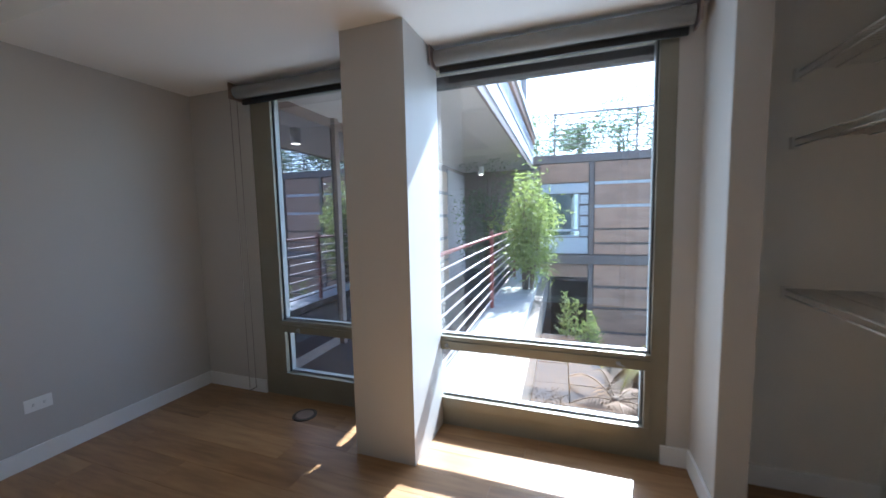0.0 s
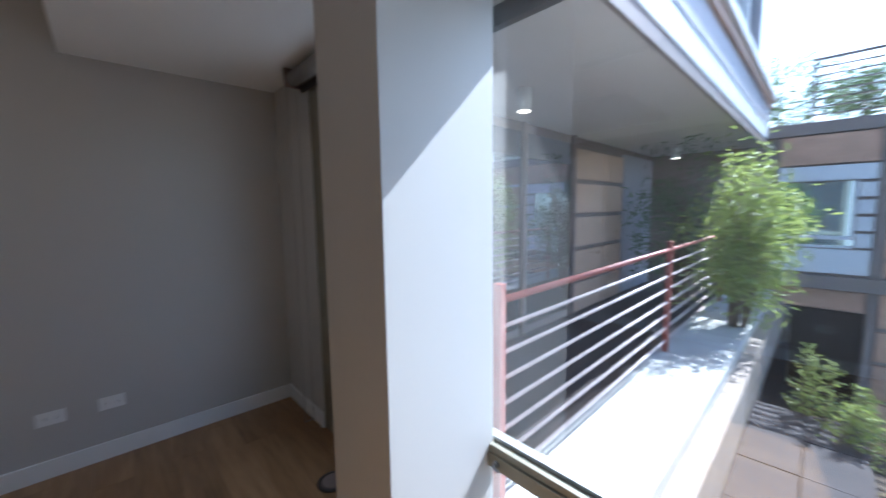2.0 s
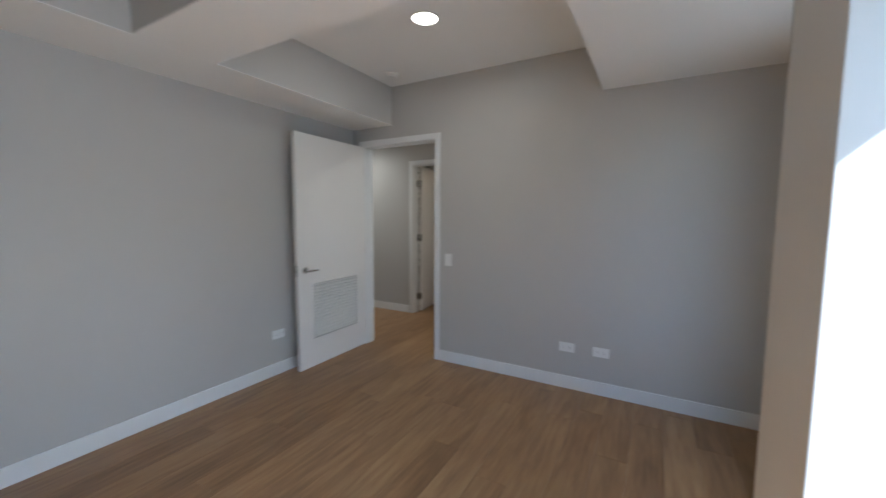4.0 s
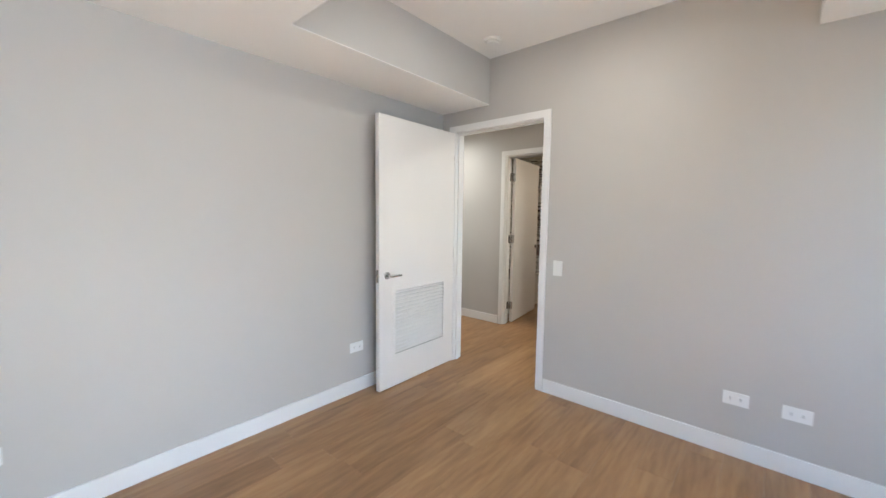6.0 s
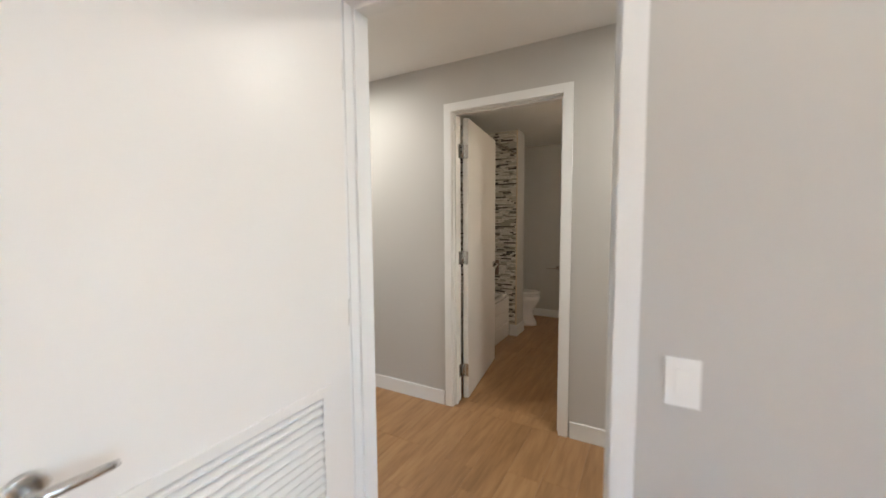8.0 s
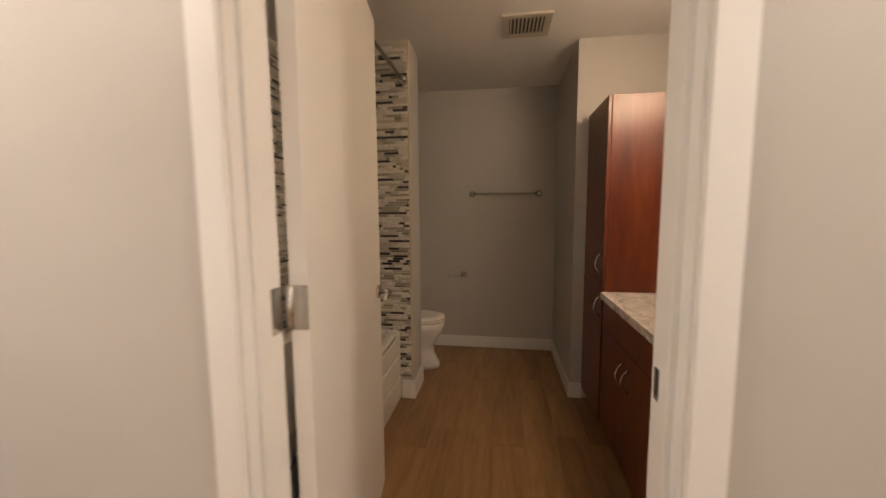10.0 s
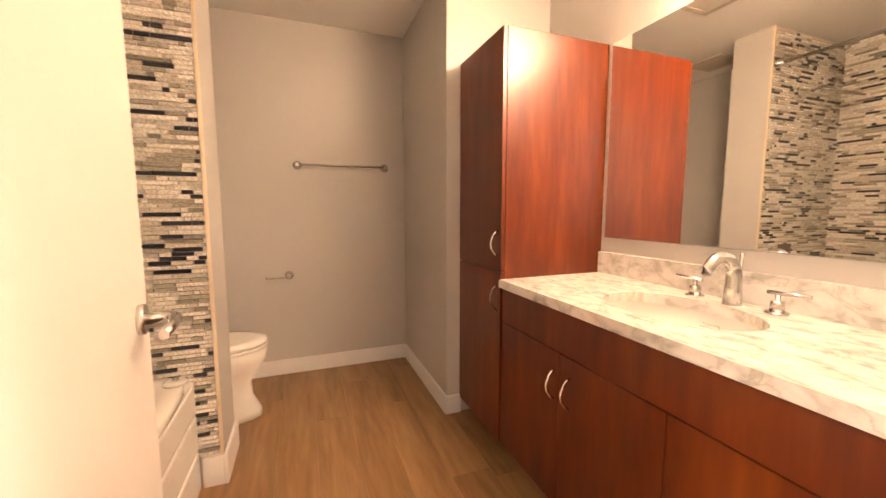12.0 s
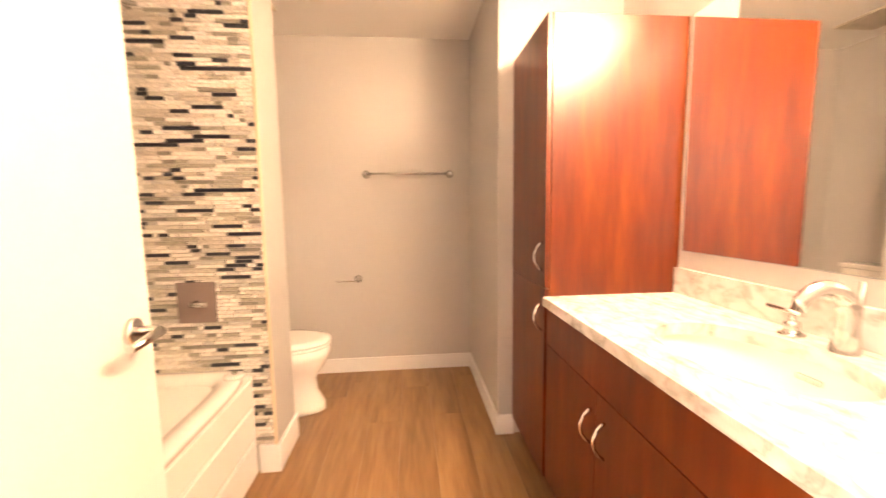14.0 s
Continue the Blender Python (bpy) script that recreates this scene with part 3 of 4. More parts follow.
# ---- bedroom fittings ----
def plate(name, at, facing, w, h, label, category, kind):
    """A wall plate; facing is the wall's normal."""
    n = Vector(facing)
    s = Vector((0, 0, 1)).cross(n)
    p = Vector(at)
    m = Matrix((s, Vector((0, 0, 1)), n)).transposed().to_4x4()
    ob = holder(name, p, label, category, "wall plates")
    bm = boxes(((-w / 2, -h / 2, 0), (w / 2, h / 2, 0.005)), bevel=0.0015)
    bm.transform(Matrix.Translation(p) @ m)
    part("cover", bm, M_PLATE, ob)
    spots = [(-w * 0.2, 0), (w * 0.2, 0)] if kind == "socket" else [(0, 0)]
    for x, y in spots:
        bm = boxes(((x - 0.017, y - 0.014, 0.005), (x + 0.017, y + 0.014, 0.0075)), bevel=0.001) if kind == "socket" else boxes(((x - 0.016, y - 0.033, 0.005), (x + 0.016, y + 0.033, 0.009)), bevel=0.002)
        bm.transform(Matrix.Translation(p) @ m)
        part("socket" if kind == "socket" else "rocker", bm, M_PLATE, ob)
        if kind == "socket":
            bm = boxes(((x - 0.006, y + 0.004, 0.0076), (x + 0.006, y + 0.006, 0.008)), ((x - 0.006, y - 0.006, 0.0076), (x + 0.004, y - 0.004, 0.008)))
            bm.transform(Matrix.Translation(p) @ m)
            part("slots", bm, M_DARK, ob)
    return ob


plate("light_switch", (0, 3.085, 1.0), (1, 0, 0), 0.072, 0.116, "white rocker light switch beside the doorway", "switch", "rocker")
plate("wall_outlet", (0, 4.20, 0.345), (1, 0, 0), 0.122, 0.076, "white wall plate low on the greige wall", "outlet", "socket")
plate("wall_outlet", (0, 4.462, 0.345), (1, 0, 0), 0.122, 0.076, "white wall outlet low on the greige wall", "outlet", "socket")
plate("wall_outlet", (1.0, YB, 0.36), (0, 1, 0), 0.122, 0.076, "white wall outlet low behind the open door", "outlet", "socket")
plate("wall_outlet", (2.86, YB, 0.36), (0, 1, 0), 0.122, 0.076, "white wall outlet low on the back wall", "outlet", "socket")

fv = holder("floor_outlet", (1.142, 5.333, 0.003), "round metal floor outlet cover in the planks", "floor outlet")
part("ring", disc(bmesh.new(), (1.142, 5.333, 0.001), (0, 0, 1), 0.082, 0.006, 32), M_HEAD, fv)
part("lid", disc(bmesh.new(), (1.142, 5.333, 0.0065), (0, 0, 1), 0.06, 0.003, 32), M_STEEL, fv, "round dark metal lid")
dl = holder("recessed_light", (0.954, 3.418, ZC), "lit round recessed ceiling light", "ceiling light")
part("trim_ring", tube(bmesh.new(), [(0.954 + 0.085 * math.cos(a * math.pi / 16), 3.418 + 0.085 * math.sin(a * math.pi / 16), ZC - 0.004) for a in range(33)], 0.008, 8), M_TRIM, dl)
part("lens", disc(bmesh.new(), (0.954, 3.418, ZC - 0.001), (0, 0, -1), 0.08, 0.004, 32), M_LAMP, dl, "glowing white lens")
sd = holder("smoke_detector", (0.28, 2.63, ZC), "white round smoke detector on the ceiling", "smoke detector")
part("base", disc(bmesh.new(), (0.28, 2.63, ZC - 0.0005), (0, 0, -1), 0.065, 0.016, 28), M_PLATE, sd)
part("cover", disc(bmesh.new(), (0.28, 2.63, ZC - 0.016), (0, 0, -1), 0.05, 0.018, 28), M_PLATE, sd)


def wire_shelf(z, brace):
    ob = holder("wire_shelf", (3.86, 5.4, z), "white coated wire closet shelf on brackets", "shelf", "closet shelves")
    y0, y1, x0, x1 = 2.42, YW - 0.035, 3.86, 4.245
    for x, dz in ((x0, 0), (x0, -0.03), (x0 + 0.13, 0), (x0 + 0.26, 0), (x1, 0)):
        part("rail", tube(bmesh.new(), [(x, y0, z + dz), (x, y1, z + dz)], 0.004, 6), M_WIRE, ob)
    wire = None
    for k in range(int((y1 - y0) / 0.028)):
        y = y1 - 0.014 - k * 0.028
        if wire is None:
            wire = part("wire", tube(bmesh.new(), [(x0, y, z - 0.03), (x0, y, z + 0.004), (x1, y, z + 0.004)], 0.0018, 4), M_WIRE, ob)
        else:
            w = new("wire", wire.data)
            w.parent = ob
            w.matrix_parent_inverse = wire.matrix_parent_inverse
            w.location = (0, -k * 0.028, 0)
    part("end_bracket", boxes(((x0 - 0.015, y1 - 0.012, z - 0.042), (x0 + 0.025, y1 + 0.004, z + 0.014)), bevel=0.003), M_WIRE, ob)
    if brace:
        for y in (5.0, 4.0, 3.0):
            part("brace", tube(bmesh.new(), [(x0 + 0.02, y, z - 0.005), (x1, y, z - 0.3)], 0.006, 6), M_WIRE, ob)


for z, brace in ((1.0, False), (1.69, True), (1.99, False)):
    wire_shelf(z, brace)
structure("closet_track", boxes(((XR + 0.02, 2.6, 2.295), (XR + 0.10, 5.15, 2.32)), bevel=0.003), M_TRIM, "white closet door track under the header")

# ---- bathroom: vanity ----
CT, CF = 0.853, 2.785
cab = holder("tall_cabinet", (-3.15, 3.0, 0), "tall cherry wood linen cabinet beside the vanity", "cabinet")
part("body", boxes(((NX + 0.001, 2.815, 0.09), (-2.922, VB - 0.001, 1.914)), bevel=0.002), M_CHERRY, cab)
part("toe_kick", boxes(((NX + 0.001, 2.88, 0), (-2.93, VB - 0.001, 0.09))), M_DARK, cab)


def pull(parent, x, y, z0, z1, side=-1):
    pts = [(x, y + side * 0.034 * math.sin(math.pi * k / 10) ** 0.7, z0 + (z1 - z0) * k / 10) for k in range(11)]
    part("pull", tube(bmesh.new(), pts, 0.005, 8), M_CHROME, parent, "arched nickel pull")


def front(parent, x0, x1, z0, z1, y=2.795, name="door"):
    return part(name, boxes(((x0 + 0.0015, y, z0 + 0.0015), (x1 - 0.0015, y + 0.018, z1 - 0.0015)), bevel=0.0015), M_CHERRY, parent)


pull(front(cab, NX + 0.004, -2.922, 0.885, 1.914), -2.955, 2.796, 0.95, 1.065)
pull(front(cab, NX + 0.004, -2.922, 0.09, 0.882), -2.955, 2.796, 0.705, 0.82)
van = holder("vanity_cabinet", (-2.2, 3.0, 0), "cherry wood bathroom vanity with flat doors", "cabinet")
part("body", boxes(((-2.92, 2.822, 0.09), (BX - 0.002, VB - 0.001, 0.66)), ((-2.92, 2.822, 0.66), (BX - 0.002, 2.84, 0.817))), M_CHERRY, van)
part("toe_kick", boxes(((-2.92, 2.89, 0), (BX - 0.002, VB - 0.001, 0.09))), M_DARK, van)
front(van, -2.918, BX - 0.003, 0.664, 0.815, 2.803, "top_rail")
pull(front(van, -2.918, -2.516, 0.09, 0.662, 2.803), -2.545, 2.804, 0.485, 0.595)
pull(front(van, -2.516, -2.11, 0.09, 0.662, 2.803), -2.465, 2.804, 0.485, 0.595)
front(van, -2.11, BX - 0.003, 0.09, 0.662, 2.803, "drawer_front")

# the worktop, with an oval hole over the basin
SX, SY, SRX, SRY = -2.30, 3.06, 0.235, 0.17
bm = bmesh.new()
x0, x1, y0, y1 = -2.919, BX - 0.001, CF, VB - 0.001
NS = 48
rim = []
for k in range(NS):
    a = 2 * math.pi * k / NS
    c, s = math.cos(a), math.sin(a)
    d = min((x1 - SX if c > 0 else SX - x0) / max(abs(c), 1e-6), (y1 - SY if s > 0 else SY - y0) / max(abs(s), 1e-6))
    rim.append(((SX + SRX * c, SY + SRY * s), (SX + d * c, SY + d * s)))
corners = [(x1, y1), (x0, y1), (x0, y0), (x1, y0)]
outer = [r[1] for r in rim]
for cx, cy in corners:
    k = min(range(NS), key=lambda i: (outer[i][0] - cx) ** 2 + (outer[i][1] - cy) ** 2)
    outer[k] = (cx, cy)
top_i = [bm.verts.new((*r[0], CT)) for r in rim]
top_o = [bm.verts.new((*p, CT)) for p in outer]
low_i = [bm.verts.new((*r[0], CT - 0.036)) for r in rim]
low_o = [bm.verts.new((*p, CT - 0.036)) for p in outer]
for k in range(NS):
    j = (k + 1) % NS
    bm.faces.new((top_i[k], top_i[j], top_o[j], top_o[k]))
    bm.faces.new((low_i[j], low_i[k], low_o[k], low_o[j]))
    bm.faces.new((top_o[k], top_o[j], low_o[j], low_o[k]))
    bm.faces.new((top_i[j], top_i[k], low_i[k], low_i[j]))
bmesh.ops.bevel(bm, geom=[e for e in bm.edges if all(v in top_o for v in e.verts)], offset=0.004, segments=2, affect="EDGES")
thing("worktop", bm, M_MARBLE, "veined white marble worktop on the cherry vanity", "worktop")
thing("backsplash", boxes(((-2.919, VB - 0.022, CT), (BX - 0.001, VB - 0.001, CT + 0.102)), bevel=0.002), M_MARBLE, "low veined white marble splash along the wall", "backsplash")
basin = holder("sink_basin", (SX, SY, 0.7), "oval white undermount basin in the worktop", "sink")
bm = loft(bmesh.new(), [(SX, SY, CT - 0.037, SRX + 0.012, SRY + 0.012), (SX, SY, CT - 0.06, SRX + 0.008, SRY + 0.008), (SX, SY, CT - 0.12, SRX - 0.02, SRY - 0.02), (SX, SY, CT - 0.155, SRX - 0.09, SRY - 0.07), (SX, SY, CT - 0.165, 0.03, 0.03)], 48, cap=False)
part("bowl", bm, M_PORC, basin)
part("drain", disc(bmesh.new(), (SX, SY, CT - 0.168), (0, 0, 1), 0.032, 0.005), M_CHROME, basin, "round nickel drain")
part("overflow", boxes(((SX - 0.03, SY + SRY - 0.012, CT - 0.085), (SX + 0.03, SY + SRY - 0.002, CT - 0.07)), bevel=0.004), M_CHROME, basin)

FX, FY = -2.268, 3.27
fau = holder("faucet", (FX, FY, CT), "brushed nickel faucet with a curved spout", "faucet")
arc = [(FX, FY, CT), (FX, FY, CT + 0.06)] + [(FX, FY - 0.065 + 0.065 * math.cos(a), CT + 0.09 + 0.065 * math.sin(a)) for a in [math.pi * k / 12 for k in range(0, 11)]]
arc.append((FX, arc[-1][1] - 0.008, arc[-1][2] - 0.02))
part("spout", tube(bmesh.new(), arc, 0.02, 16, [0.027, 0.023] + [0.022 - 0.0006 * k for k in range(11)] + [0.0155]), M_CHROME, fau)
part("lift_rod", tube(bmesh.new(), [(FX, FY + 0.03, CT + 0.05), (FX, FY + 0.03, CT + 0.165)], 0.005, 8), M_CHROME, fau)
for dx in (-0.122, 0.122):
    h = part("tap", disc(bmesh.new(), (FX + dx, FY, CT), (0, 0, 1), 0.029, 0.008), M_CHROME, fau)
    part("hub", disc(bmesh.new(), (FX + dx, FY, CT + 0.007), (0, 0, 1), 0.018, 0.032, 20), M_CHROME, h)
    part("stem", tube(bmesh.new(), [(FX + dx, FY, CT + 0.036), (FX + dx, FY, CT + 0.056)], 0.007, 10), M_CHROME, h)
    sg = 1 if dx > 0 else -1
    part("bar", tube(bmesh.new(), [(FX + dx - sg * 0.025, FY - 0.004, CT + 0.062), (FX + dx + sg * 0.075, FY + 0.004, CT + 0.064)], 0.006, 12), M_CHROME, h)
mir = holder("wall_mirror", (-2.2, VB, 1.45), "large frameless mirror above the marble splash", "mirror")
part("mirror_glass", boxes(((-2.897, VB - 0.007, 1.025), (BX - 0.01, VB - 0.001, 1.905))), M_MIRROR, mir)
part("mirror_edge", boxes(((-2.9, VB - 0.008, 1.022), (-2.897, VB - 0.001, 1.908)), ((-2.897, VB - 0.008, 1.022), (BX - 0.01, VB - 0.001, 1.0248))), M_SILVER, mir)
vl = holder("vanity_light", (-2.2, VB, 2.05), "lit vanity light bar above the mirror", "wall light")
part("back_bar", boxes(((-2.5, VB - 0.02, 2.03), (-1.8, VB - 0.001, 2.10)), bevel=0.004), M_CHROME, vl)
for x in (-2.4, -2.15, -1.9):
    part("arm", tube(bmesh.new(), [(x, VB - 0.02, 2.065), (x, VB - 0.10, 2.065)], 0.009, 10), M_CHROME, vl)
    part("shade", loft(bmesh.new(), [(x, VB - 0.11, 2.0, 0.045, 0.045), (x, VB - 0.11, 2.03, 0.055, 0.055), (x, VB - 0.11, 2.10, 0.055, 0.055), (x, VB - 0.11, 2.13, 0.03, 0.03)], 20), M_VLAMP, vl, "glowing frosted glass shade")

# ---- bathroom: toilet, bars, tub ----
TXC, TYT = -3.77, 1.775
toi = holder("toilet", (TXC, 1.4, 0), "white porcelain toilet with a closed lid", "toilet")
part("pedestal", loft(bmesh.new(), [(TXC, 1.42, 0.001, 0.115, 0.315), (TXC, 1.42, 0.04, 0.112, 0.31), (TXC, 1.41, 0.12, 0.095, 0.28), (TXC, 1.41, 0.2, 0.1, 0.275), (TXC, 1.425, 0.28, 0.15, 0.315), (TXC, 1.435, 0.34, 0.18, 0.335), (TXC, 1.44, 0.4, 0.185, 0.335)], 40, 2.3), M_PORC, toi)
part("seat", loft(bmesh.new(), [(TXC, 1.45, 0.4015, 0.186, 0.325), (TXC, 1.45, 0.412, 0.19, 0.33), (TXC, 1.45, 0.42, 0.186, 0.325)], 40, 2.3), M_PORC, toi)
part("lid", loft(bmesh.new(), [(TXC, 1.45, 0.4235, 0.186, 0.325), (TXC, 1.45, 0.432, 0.19, 0.33), (TXC, 1.45, 0.444, 0.182, 0.32), (TXC, 1.45, 0.449, 0.14, 0.27)], 40, 2.3), M_PORC, toi)
part("tank", boxes(((TXC - 0.22, 1.045, 0.36), (TXC + 0.22, 1.23, 0.74)), bevel=0.02), M_PORC, toi)
part("tank_lid", boxes(((TXC - 0.23, 1.043, 0.742), (TXC + 0.23, 1.24, 0.775)), bevel=0.01), M_PORC, toi)
tb = holder("towel_bar", (BF, 2.27, 1.46), "chrome towel bar on the greige wall", "towel bar")
part("bar", tube(bmesh.new(), [(BF + 0.06, 1.97, 1.46), (BF + 0.06, 2.567, 1.46)], 0.008, 12), M_CHROME, tb)
for y in (1.97, 2.567):
    part("mount", tube(bmesh.new(), [(BF + 0.0005, y, 1.46), (BF + 0.008, y, 1.46), (BF + 0.02, y, 1.46), (BF + 0.06, y, 1.46), (BF + 0.072, y, 1.46)], 0.02, 18, [0.029, 0.029, 0.017, 0.015, 0.012]), M_CHROME, tb)
tp = holder("paper_holder", (BF, 1.888, 0.706), "empty chrome toilet paper holder", "paper holder")
part("mount", tube(bmesh.new(), [(BF + 0.0005, 1.888, 0.706), (BF + 0.008, 1.888, 0.706), (BF + 0.02, 1.888, 0.706), (BF + 0.07, 1.888, 0.706)], 0.02, 18, [0.029, 0.029, 0.016, 0.014]), M_CHROME, tp)
part("arm", tube(bmesh.new(), [(BF + 0.065, 1.888, 0.706), (BF + 0.075, 1.87, 0.704), (BF + 0.075, 1.75, 0.70), (BF + 0.075, 1.745, 0.71)], 0.006, 10), M_CHROME, tp)

tub = holder("bathtub", (-2.35, 1.2, 0), "white bathtub with a panelled apron", "bathtub")
tx0, tx1, ty0, ty1, tz = TX + 0.012, BX - 0.012, TB + 0.012, 1.56, 0.50
bm = bmesh.new()
cxm, cym, rx, ry = (tx0 + tx1) / 2, (ty0 + ty1) / 2, (tx1 - tx0) / 2, (ty1 - ty0) / 2
loft(bm, [(cxm, cym, tz - 0.03, rx, ry), (cxm, cym, tz - 0.005, rx, ry), (cxm, cym, tz, rx - 0.006, ry - 0.006), (cxm, cym, tz, rx - 0.075, ry - 0.075), (cxm, cym, tz - 0.03, rx - 0.09, ry - 0.09), (cxm, cym, tz - 0.33, rx - 0.17, ry - 0.13), (cxm, cym, tz - 0.37, rx - 0.25, ry - 0.19)], 64, 9)
part("basin", bm, M_PORC, tub)
part("apron", boxes(((tx0, ty1 - 0.04, 0.001), (tx1, ty1 - 0.012, tz - 0.03))), M_PORC, tub)
for z0, z1 in ((0.345, 0.455), (0.19, 0.325), (0.015, 0.17)):
    part("apron_panel", boxes(((tx0 + 0.02, ty1 - 0.013, z0), (tx1 - 0.02, ty1 - 0.003, z1)), bevel=0.006), M_PORC, tub)
so = holder("drain_stopper", (-3.1, 1.5, tz), "round cream plug lying on the tub rim", "stopper")
part("plug", loft(bmesh.new(), [(-3.12, 1.515, tz + 0.0005, 0.04, 0.04), (-3.12, 1.515, tz + 0.01, 0.042, 0.042), (-3.12, 1.515, tz + 0.016, 0.03, 0.03)], 24), M_PORC, so)
part("knob", disc(bmesh.new(), (-3.12, 1.515, tz + 0.016), (0, 0, 1), 0.012, 0.01), M_CHROME, so)
rod = holder("shower_rod", (-2.35, 1.61, 2.1), "chrome shower curtain rod across the tub", "shower rod")
part("rod", tube(bmesh.new(), [(TX + 0.012, 1.60, 2.15), (BX - 0.002, 1.60, 2.15)], 0.0125, 14), M_CHROME, rod)
for x, d in ((TX + 0.0105, 1), (BX - 0.001, -1)):
    part("flange", tube(bmesh.new(), [(x, 1.60, 2.15), (x + d * 0.008, 1.60, 2.15), (x + d * 0.05, 1.60, 2.15)], 0.03, 18, [0.032, 0.03, 0.017]), M_CHROME, rod)
sh = holder("shower_fitting", (TX, 1.17, 2.0), "square brushed nickel rain shower on an arm", "shower")
part("arm", tube(bmesh.new(), [(TX + 0.01, 1.17, 2.02), (TX + 0.08, 1.17, 2.03), (TX + 0.15, 1.17, 2.0), (TX + 0.17, 1.17, 1.975)], 0.01, 10), M_CHROME, sh)
bm = boxes(((-0.09, -0.09, -0.008), (0.09, 0.09, 0.008)), bevel=0.004)
bm.transform(pose(TX + 0.185, 1.17, 1.96, 0, 20, 0))
part("head", bm, M_CHROME, sh)
va = holder("shower_valve", (TX, 1.3, 0.85), "square nickel shower valve on the mosaic", "shower valve")
part("escutcheon", boxes(((TX + 0.011, 1.26, 0.72), (TX + 0.02, 1.42, 0.90)), bevel=0.004), M_STEEL, va)
part("handle", tube(bmesh.new(), [(TX + 0.02, 1.34, 0.81), (TX + 0.06, 1.34, 0.81), (TX + 0.065, 1.40, 0.81)], 0.011, 10), M_CHROME, va)


def ceiling_vent(x, y, half, material, label):
    """A square louvred grille under the bathroom ceiling."""
    ob = holder("ceiling_vent", (x, y, BC), label, "vent", "bathroom vents")
    inner = half - 0.04
    part("frame", boxes(((x - half, y - half, BC - 0.012), (x - inner, y + half, BC - 0.0005)), ((x + inner, y - half, BC - 0.012), (x + half, y + half, BC - 0.0005)),
                        ((x - inner, y - half, BC - 0.012), (x + inner, y - inner, BC - 0.0005)), ((x - inner, y + inner, BC - 0.012), (x + inner, y + half, BC - 0.0005)), bevel=0.003), material, ob)
    part("backing", boxes(((x - inner, y - inner, BC - 0.003), (x + inner, y + inner, BC - 0.0005))), M_DARK, ob)
    n = int(2 * inner / 0.022)
    for k in range(n):
        a = y - inner + 0.006 + 0.022 * k
        part("slat", boxes(((x - inner, a, BC - 0.011), (x + inner, a + 0.009, BC - 0.003))), material, ob)


M_VENT = mat("beige_vent_plastic", (0.55, 0.50, 0.42), 0.5, vary=0.03, bump=0.0)
ceiling_vent(-3.14, 2.372, 0.14, M_VENT, "beige louvred exhaust vent in the ceiling")
ceiling_vent(-3.80, 1.36, 0.15, M_VENT, "louvred air vent above the toilet")

# ---- outside ----
EA = radians(2.4)
EM = Matrix.Translation((1.93, 5.80, 0)) @ Matrix.Rotation(EA, 4, "Z")


def out_boxes(*pairs, bevel=0.0):
    bm = boxes(*pairs, bevel=bevel)
    bm.transform(EM)
    return bm


structure("ground", boxes(((-400, 5.9, -3.2), (400, 800, -3.0))), M_SOIL, "dark planted courtyard ground")
# The patio shares the paver colour that has shade in it.
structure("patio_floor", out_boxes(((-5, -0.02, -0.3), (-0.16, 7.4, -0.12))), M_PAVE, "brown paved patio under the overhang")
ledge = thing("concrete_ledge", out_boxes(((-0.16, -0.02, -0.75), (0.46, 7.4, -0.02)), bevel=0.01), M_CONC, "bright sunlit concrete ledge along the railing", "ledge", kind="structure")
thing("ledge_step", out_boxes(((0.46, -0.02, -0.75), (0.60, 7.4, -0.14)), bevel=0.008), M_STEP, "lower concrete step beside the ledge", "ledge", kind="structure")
structure("planter_floor", out_boxes(((0.6, -0.02, -2.99), (9, 4.1, -0.97))), M_SOIL, "dark soil of the planted courtyard bed")
deck = holder("courtyard_deck", (2.6, 7, -0.6), "brown stone paving below the ledge, shade in its colour", "paving", kind="structure")
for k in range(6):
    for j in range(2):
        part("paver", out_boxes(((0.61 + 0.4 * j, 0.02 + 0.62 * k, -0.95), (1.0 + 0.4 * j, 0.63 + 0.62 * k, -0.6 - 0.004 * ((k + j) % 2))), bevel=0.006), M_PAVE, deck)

rail = holder("railing", (1.9, 6.0, -0.02), "red steel railing with thin pale bars", "railing")
for v in (0.1, 2.95, 5.8):
    part("post", out_boxes(((-0.10, v - 0.022, -0.019), (-0.05, v + 0.022, 1.13)), bevel=0.003), M_RED, rail)
for k in range(8):
    z = 0.10 + 0.135 * k
    bm = tube(bmesh.new(), [(-0.075, 0.1, z), (-0.075, 5.8, z)], 0.011 if k < 7 else 0.02, 8)
    bm.transform(EM)
    part("bar" if k < 7 else "top_rail", bm, M_RAIL if k < 7 else M_RED, rail)

structure("beam_header", boxes(((1.5, 5.76, 2.225), (3.6, 5.80, 2.40)), bevel=0.006), M_HEAD, "dark bronze header beam outside the window")
